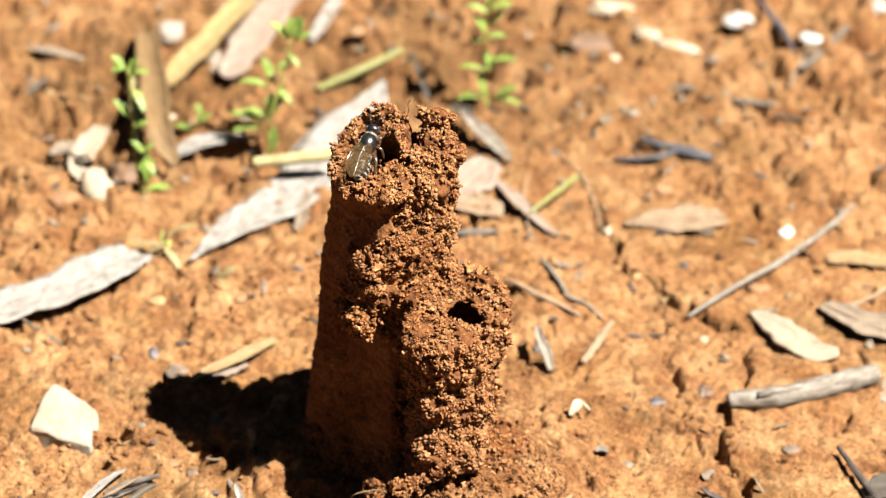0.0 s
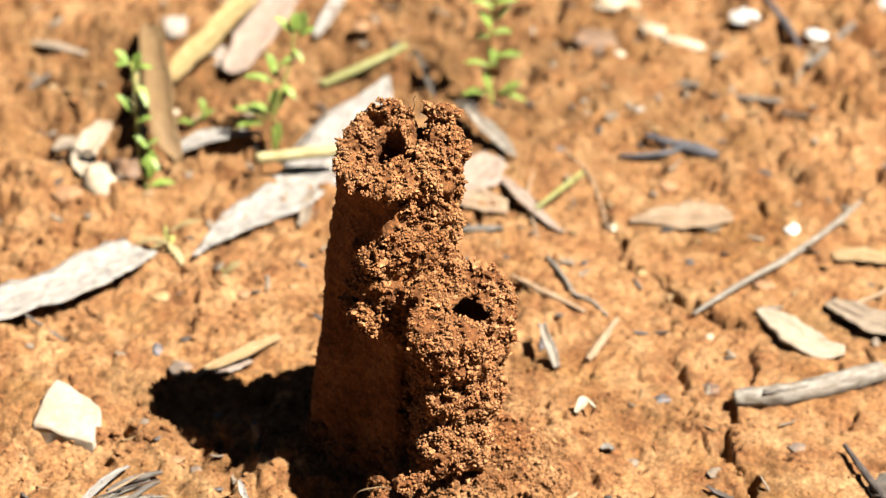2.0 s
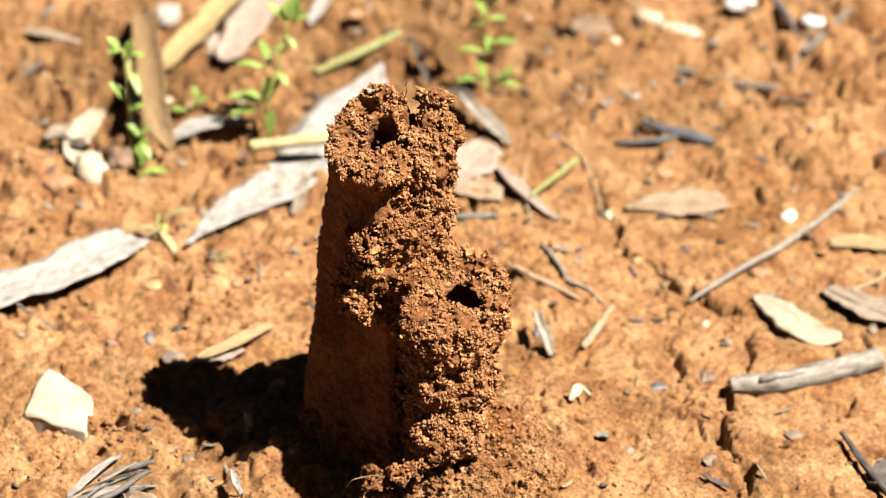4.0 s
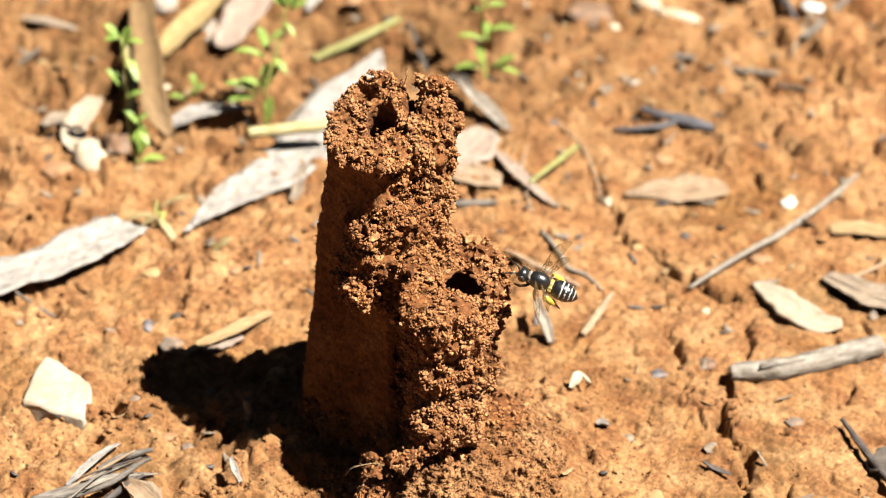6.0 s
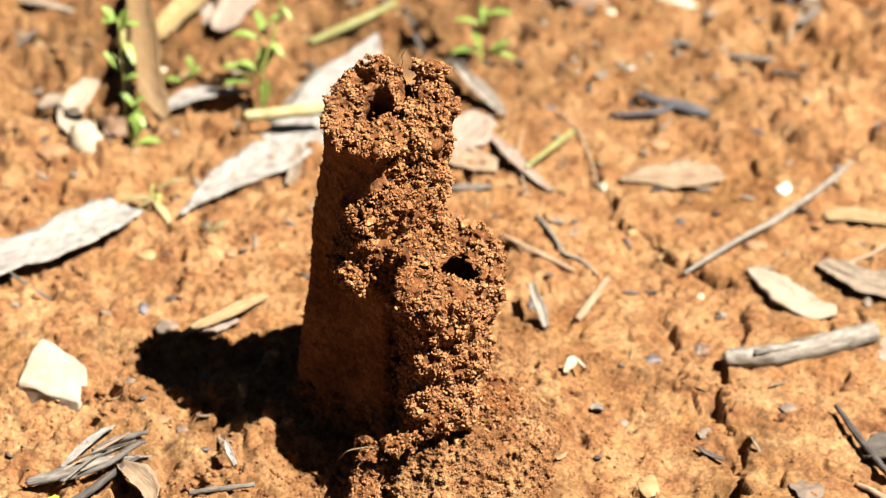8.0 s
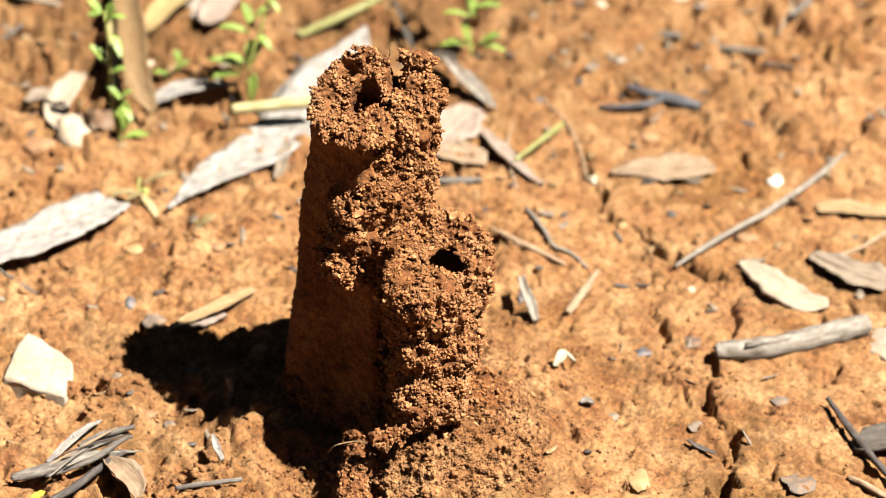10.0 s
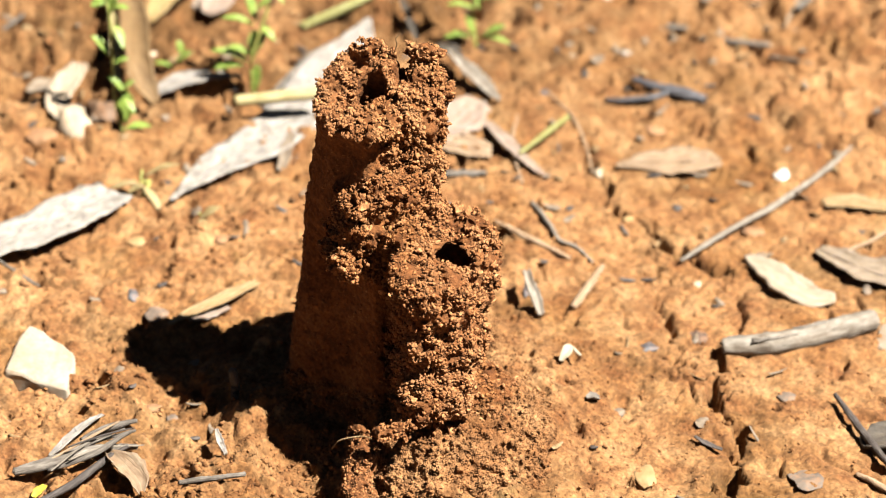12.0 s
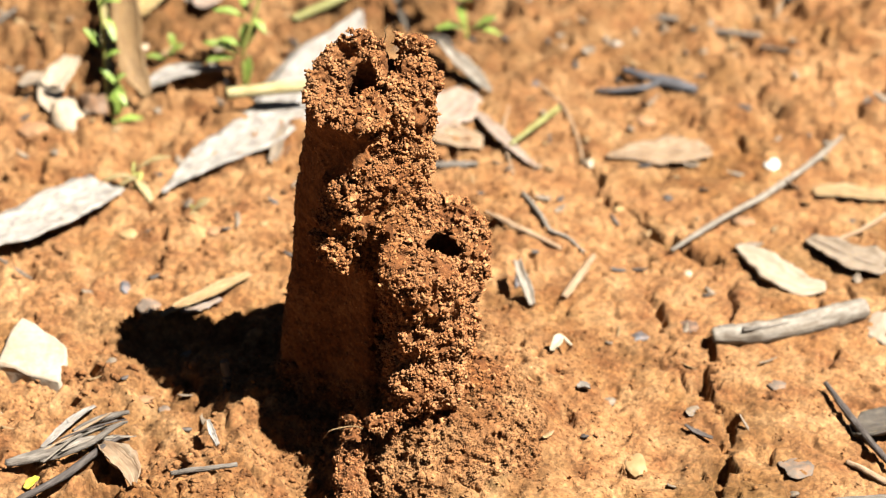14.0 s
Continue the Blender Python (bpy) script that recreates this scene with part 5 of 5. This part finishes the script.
def wing_skin():
    m = Mat("wing", 0.14, 0.6)
    veins = m.ramp(m.cells(600, feature="DISTANCE_TO_EDGE"), [(0.0, (0.018, 0.010, 0.004)), (0.05, (0.085, 0.050, 0.020))])
    m.set("Base Color", veins)
    m.set("Alpha", m.ramp(m.cells(600, feature="DISTANCE_TO_EDGE"), [(0.0, 0.55), (0.05, 0.24)]))
    return m.m


WING = wing_skin()


def orb(name, centre, radii, mat, lump=0.0, tilt=0.0, detail=3):
    bm = bmesh.new()
    bmesh.ops.create_icosphere(bm, subdivisions=detail, radius=1.0)
    turn = Euler((0, radians(tilt), 0)).to_matrix()
    for v in bm.verts:
        p = v.co * (1 + lump * noise.noise(v.co * 6))
        v.co = (turn @ Vector([p[i] * radii[i] for i in range(3)]) + Vector(centre)) * MM
    me = bpy.data.meshes.new(name)
    bm.to_mesh(me)
    bm.free()
    me.materials.append(mat)
    smooth(me)
    return me


def turned(name, rows, mat, sides=24, high=0.92, lump=0.0):
    """A body of rings along x: rows of x, radius and drop."""
    V, F = [], []
    for x, r, drop in rows:
        for j in range(sides):
            a = 2 * math.pi * j / sides
            k = r * (1 + lump * noise.noise(Vector((x * 3, 4 * math.cos(a), 4 * math.sin(a)))))
            V.append((x, k * math.cos(a), k * math.sin(a) * high - drop))
    for i in range(len(rows) - 1):
        for j in range(sides):
            a, b = i * sides + j, i * sides + (j + 1) % sides
            F.append((a, a + sides, b + sides, b))
    return mesh_of(name, np.array(V) * MM, F, mat)


def limb(name, pts, thick, mat):
    line = curve_through(np.array(pts, float), 14)
    return tube_mesh(name, line, np.interp(np.linspace(0, 1, 14), np.linspace(0, 1, len(thick)), thick), mat, 5, 8, 0.06)


def wing_mesh(name, length, wide, side):
    n = 14
    V, F = [], []
    for layer in (0.018, -0.018):
        for i in range(n):
            k = i / (n - 1)
            front = 0.10 + wide * 0.25 * math.sin(math.pi * min(k * 0.9 + 0.05, 1))
            rear = 0.10 + wide * 0.75 * math.sin(math.pi * k ** 1.35 * 0.93 + 0.08)
            for j in range(5):
                q = j / 4
                y = front * (1 - q) - rear * q
                V.append((-k * length, -side * y, layer + 0.06 * math.sin(4 * k) + 0.05 * math.sin(7 * q)))
    size = n * 5
    for i in range(n - 1):
        for j in range(4):
            a = i * 5 + j
            quad = (a, a + 1, a + 6, a + 5)
            F.append(quad)
            F.append(tuple(size + v for v in quad[::-1]))
        for j in (0, 4):
            a = i * 5 + j
            F.append((a, a + 5, size + a + 5, size + a))
    return mesh_of(name, np.array(V) * MM, F, WING)


def bee(label, laden):
    root = tagged(new("bee"), label, "bee", "bees at the nest")
    part("thorax", orb("thorax", (1.25, 0, 0.15), (1.7, 1.66, 1.55), BLACK, 0.02), root, "glossy black thorax")
    part("fuzz_collar", turned("fuzz_collar", [(2.3, 0.9, 0), (2.55, 1.2, 0), (2.8, 1.15, 0), (3.0, 0.8, 0.1)], FUZZ, 30, 0.95, 0.25), root, "greyish hair collar")
    head = part("head", orb("head", (3.55, 0, -0.15), (0.85, 1.35, 1.2), BLACK, 0.03, 12), root)
    for s in (1, -1):
        part("eye", orb("eye", (3.6, s * 1.02, 0.0), (0.55, 0.42, 0.9), EYE, 0, 12, 2), head, "dark oval eye")
        part("antenna", limb("antenna", [(4.2, s * 0.35, 0.2), (4.9, s * 0.8, 0.75), (5.6, s * 1.2, 0.5), (6.5, s * 1.5, 0.0)], [0.13, 0.11, 0.13, 0.10], BLACK), head)
    part("jaw", orb("jaw", (4.1, 0, -0.9), (0.5, 0.6, 0.35), BLACK, 0.1, 30, 2), head)
    part("waist", turned("waist", [(-0.2, 0.75, 0.1), (-0.45, 0.42, 0.15), (-0.75, 0.5, 0.15), (-0.95, 0.8, 0.1)], BLACK), root)
    abdomen = new("abdomen", turned("abdomen", [(-0.6, 0.25, 0.1), (-0.75, 1.0, 0.1), (-1.1, 1.5, 0.1), (-1.5, 1.68, 0.1)], BLACK))
    abdomen.parent = root
    edges = ((-1.4, -2.1, 1.66, 1.76), (-2.05, -2.75, 1.73, 1.72), (-2.7, -3.4, 1.69, 1.48), (-3.35, -4.0, 1.42, 1.05), (-3.95, -4.6, 0.98, 0.14))
    for i, (a, b, ra, rb) in enumerate(edges):
        low = 0.1 + 0.03 * i * i
        rows = [(a + (b - a) * k, ra + (rb - ra) * k ** 1.3 + 0.05 * math.sin(math.pi * k) + 0.02 * k, low) for k in np.linspace(0, 1, 7)]
        part("segment", turned("segment", rows, BLACK), abdomen, "glossy black abdomen ring")
        if i < 4:
            part("hair_band", turned("hair_band", [(b + 0.16, rb + 0.02, low), (b + 0.1, rb + 0.07, low), (b, rb + 0.06, low), (b - 0.08, rb - 0.02, low)], BAND, 36, 0.92, 0.10), abdomen, "white hair band")
    part("hair_fringe", turned("hair_fringe", [(-0.1, 0.9, 0.3), (-0.3, 1.35, 0.35), (-0.75, 1.4, 0.4), (-0.95, 1.0, 0.3)], GOLDFUZZ if laden else FUZZ, 40, 0.8, 0.35), root, "dusty hair fringe")
    for s in (1, -1):
        part("front_leg", limb("front_leg", [(2.2, s * 0.7, -1.0), (2.9, s * 1.6, -0.9), (3.6, s * 1.5, -1.9), (4.3, s * 1.2, -2.4)], [0.2, 0.24, 0.2, 0.09], BROWNLEG), root)
        part("middle_leg", limb("middle_leg", [(1.3, s * 0.8, -1.1), (1.2, s * 2.2, -0.8), (0.9, s * 2.5, -2.0), (0.5, s * 2.6, -2.8)], [0.2, 0.26, 0.22, 0.09], BROWNLEG), root)
        leg = part("hind_leg", limb("hind_leg", [(0.3, s * 0.8, -1.0), (-0.6, s * 2.1, -0.6), (-1.8, s * 2.2, -1.5), (-2.9, s * 2.2, -2.6)], [0.22, 0.3, 0.3, 0.1], BROWNLEG), root)
        if laden:
            part("pollen_load", orb("pollen_load", (-1.1, s * 2.3, -1.0), (1.15, 0.6, 0.65), POLLEN, 0.16, -35), leg, "yellow pollen load")
    for ob in root.children_recursive:
        ob.data.transform(Matrix.Diagonal((0.97, 0.76, 0.80, 1)))
    wings = []
    for s in (1, -1):
        fore = part("fore_wing", wing_mesh("fore_wing", 6.4, 1.9, s), root, "clear brown-veined wing")
        hind = part("hind_wing", wing_mesh("hind_wing", 4.4, 1.3, s), root, "clear brown-veined wing")
        wings += [(fore, s, 1.7, 1.3), (hind, s, 0.9, 1.15)]
    return root, wings


def stance(place, ahead, above):
    """The pose of a bee at place (mm) that faces ahead with its back turned to above."""
    x = Vector(ahead).normalized()
    z = Vector(above)
    z = (z - x * z.dot(x)).normalized()
    y = z.cross(x)
    m = Matrix((x, y, z)).transposed().to_4x4()
    m.translation = Vector(np.array(place) * GROW + SHIFT) * MM
    return m


def key_wings(wings, rows):
    """Rows of seconds, spread (0 folded over the back, 1 held out) and lift in degrees."""
    for ob, s, x, z in wings:
        out = []
        for t, spread_out, lift in rows:
            swing = (-4 + 70 * spread_out) * (1.0 if x > 1 else 0.85)
            out.append((t, pose(x * MM, s * 0.57 * MM, z * 0.8 * MM, s * lift, 4, -s * swing)))
        walk(ob, out)


resident, resident_wings = bee("black bee with white-banded abdomen entering the upper mouth", False)
forager, forager_wings = bee("black bee carrying yellow pollen, flying to the side mouth", True)

RESIDENT = [  # seconds, place, heading, back
    (0.0, (-3.8, -1.8, 59.8), (0.24, 0.80, 0.52), (-0.25, -0.55, 0.80)),
    (0.1, (-3.1, -1.0, 59.8), (0.30, 0.90, 0.20), (-0.25, -0.30, 0.90)),
    (0.2, (-2.4, -0.2, 59.3), (0.32, 0.90, -0.22), (-0.20, 0.15, 0.95)),
    (0.3, (-1.9, 0.6, 58.3), (0.24, 0.76, -0.58), (-0.10, 0.50, 0.85)),
    (0.4, (-1.5, 1.0, 56.7), (0.14, 0.60, -0.78), (-0.10, 0.70, 0.65)),
    (0.6, (-1.4, 1.8, 54.5), (0.02, 0.42, -0.90), (-0.10, 0.85, 0.45)),
    (0.8, (-1.3, 2.2, 50.5), (0.0, 0.2, -0.98), (0.0, 0.98, 0.2)),
    (1.0, (-1.2, 1.8, 46.0), (0.0, 0.0, -1.0), (0.0, 1.0, 0.0)),
    (3.4, (-1.2, 1.8, 45.0), (0.0, 0.0, -1.0), (0.0, 1.0, 0.0)),
    (3.9, (-1.2, 1.8, 45.0), (0.87, 0.0, -0.5), (0.0, 1.0, 0.0)),
    (4.4, (-1.2, 1.8, 45.0), (0.87, 0.0, 0.5), (0.0, 1.0, 0.0)),
    (4.8, (-1.2, 2.0, 50.0), (0.0, -0.2, 0.98), (0.0, 1.0, 0.2)),
    (5.2, (-1.4, 0.7, 57.3), (0.0, -0.45, 0.90), (0.0, 0.90, 0.45)),
    (5.3, (-1.4, 0.7, 57.3), (0.0, -0.45, 0.90), (0.0, 0.90, 0.45)),
    (5.5, (-1.4, 0.8, 56.9), (0.0, -0.45, 0.90), (0.0, 0.90, 0.45)),
    (5.7, (-1.3, 2.4, 50.0), (0.0, -0.2, 0.98), (0.0, 1.0, 0.2)),
    (6.2, (-1.2, 1.8, 45.0), (0.0, 0.0, 1.0), (0.0, 1.0, 0.0)),
    (14.0, (-1.2, 1.8, 45.0), (0.0, 0.0, 1.0), (0.0, 1.0, 0.0)),
]
FORAGER = [
    (0.0, (150.0, 70.0, 60.0), (-0.95, -0.30, 0.0), (0.0, -0.30, 0.95)),
    (2.4, (150.0, 70.0, 60.0), (-0.95, -0.30, 0.0), (0.0, -0.30, 0.95)),
    (2.48, (74.3, 12.1, 82.3), (-0.95, -0.30, 0.0), (0.0, -0.30, 0.95)),
    (2.52, (74.3, 12.1, 82.3), (-0.95, -0.30, 0.0), (0.0, -0.30, 0.95)),
    (2.6, (130.0, 50.0, 60.0), (-0.95, -0.30, 0.0), (0.0, -0.30, 0.95)),
    (2.7, (94.0, 28.0, 34.0), (-0.85, -0.45, -0.2), (0.0, -0.50, 0.85)),
    (2.9, (69.9, 4.7, 1.5), (-0.88, 0.24, 0.40), (0.19, -0.59, 0.78)),
    (2.966, (1.1, -24.5, 32.0), (-0.63, 0.41, 0.66), (-0.07, -0.87, 0.48)),
    (3.034, (3.5, -24.5, 34.0), (-0.63, 0.41, 0.66), (-0.07, -0.87, 0.48)),
    (3.1, (15.4, -14.7, 44.4), (-0.30, 0.51, 0.81), (0.22, -0.79, 0.58)),
    (3.2, (53.4, -4.5, 26.6), (-0.71, 0.37, 0.60), (0.25, -0.65, 0.71)),
    (3.5, (92.0, 20.0, 38.0), (-0.30, 0.60, 0.70), (0.50, -0.50, 0.70)),
    (4.2, (118.0, 40.0, 60.0), (-0.90, 0.30, 0.30), (0.25, -0.50, 0.80)),
    (4.8, (70.0, 0.0, 62.0), (-0.90, 0.20, 0.30), (0.25, -0.55, 0.80)),
    (5.3, (5.9, -17.2, 57.6), (-0.78, 0.33, 0.53), (0.24, -0.63, 0.74)),
    (5.4, (8.0, -16.4, 60.1), (-0.46, 0.48, 0.75), (0.25, -0.74, 0.62)),
    (5.466, (22.4, -10.0, 56.3), (-0.81, 0.31, 0.50), (0.23, -0.62, 0.75)),
    (5.534, (22.4, -10.0, 56.3), (-0.81, 0.31, 0.50), (0.23, -0.62, 0.75)),
    (5.6, (21.5, -12.0, 48.4), (-0.93, 0.19, 0.30), (0.15, -0.57, 0.81)),
    (5.7, (14.8, -12.2, 51.6), (-0.82, 0.30, 0.48), (0.22, -0.61, 0.76)),
    (5.8, (29.1, -9.8, 61.7), (-1.00, 0.02, 0.05), (0.03, -0.56, 0.83)),
    (5.9, (35.2, -9.8, 48.3), (-1.00, -0.01, 0.00), (0.01, -0.57, 0.82)),
    (5.966, (20.6, -10.0, 41.3), (-0.93, 0.19, 0.30), (0.15, -0.57, 0.81)),
    (6.034, (20.6, -10.0, 41.3), (-0.93, 0.19, 0.30), (0.15, -0.57, 0.81)),
    (6.1, (23.9, -9.8, 44.6), (-1.00, 0.00, 0.02), (0.01, -0.57, 0.82)),
    (6.2, (17.4, -9.8, 43.6), (-1.00, -0.03, -0.03), (-0.01, -0.57, 0.82)),
    (6.3, (21.9, -8.7, 43.8), (-0.98, -0.10, -0.14), (-0.06, -0.59, 0.81)),
    (6.4, (18.9, -9.4, 39.5), (-0.41, 0.49, 0.77), (0.69, -0.39, 0.61)),
    (6.5, (18.8, -9.4, 39.0), (-0.49, 0.47, 0.74), (0.64, -0.38, 0.67)),
    (6.8, (19.0, -9.4, 39.3), (-0.50, 0.46, 0.73), (0.63, -0.38, 0.68)),
    (7.0, (18.2, -9.4, 41.1), (-0.60, 0.43, 0.67), (0.55, -0.39, 0.74)),
    (7.1, (17.5, -9.3, 41.5), (-0.63, 0.42, 0.65), (0.49, -0.43, 0.75)),
    (7.2, (16.3, -10.3, 42.0), (-0.71, 0.38, 0.60), (0.37, -0.52, 0.77)),
    (7.3, (15.0, -10.1, 43.5), (-0.90, 0.23, 0.37), (0.19, -0.55, 0.81)),
    (7.4, (13.7, -10.0, 43.7), (-0.94, 0.18, 0.29), (0.14, -0.57, 0.81)),
    (7.5, (11.5, -9.9, 44.0), (-1.00, 0.07, -0.05), (-0.08, -0.59, 0.80)),
    (7.6, (11.3, -9.8, 43.5), (-0.80, 0.40, -0.45), (-0.33, 0.20, 0.85)),
    (7.7, (10.2, -9.1, 41.5), (-0.42, 0.64, -0.64), (-0.08, 0.66, 0.72)),
    (7.8, (9.5, -8.0, 38.3), (-0.12, 0.34, -0.93), (-0.10, 0.94, 0.34)),
    (7.9, (9.4, -7.4, 36.1), (-0.05, 0.28, -0.95), (0.0, 0.95, 0.28)),
    (8.0, (9.3, -6.8, 32.9), (0.0, 0.28, -0.95), (0.0, 0.95, 0.28)),
    (8.4, (8.8, -7.0, 25.9), (0.0, 0.05, -1.0), (0.0, 1.0, 0.05)),
    (14.0, (8.8, -7.0, 23.9), (0.0, 0.05, -1.0), (0.0, 1.0, 0.05)),
]


def motions():
    walk(resident, [(t, stance(p, f, u)) for t, p, f, u in RESIDENT])
    walk(forager, [(t, stance(p, f, u)) for t, p, f, u in FORAGER])
    key_wings(resident_wings, [(0.0, 0.0, 0.0), (14.0, 0.0, 0.0)])
    beat = [(0.0, 1.0, 60.0), (2.6, 1.0, 60.0)]
    beat += [(2.7 + 0.1 * k, 1.0, (78.0, 52.0)[k % 2]) for k in range(37)]
    beat += [(6.4, 0.25, 10.0), (6.5, 0.10, 0.0), (7.1, 0.10, 0.0), (7.3, 0.25, 6.0), (7.5, 0.08, 0.0), (7.7, 0.02, 0.0), (14.0, 0.02, 0.0)]
    key_wings(forager_wings, beat)


motions()
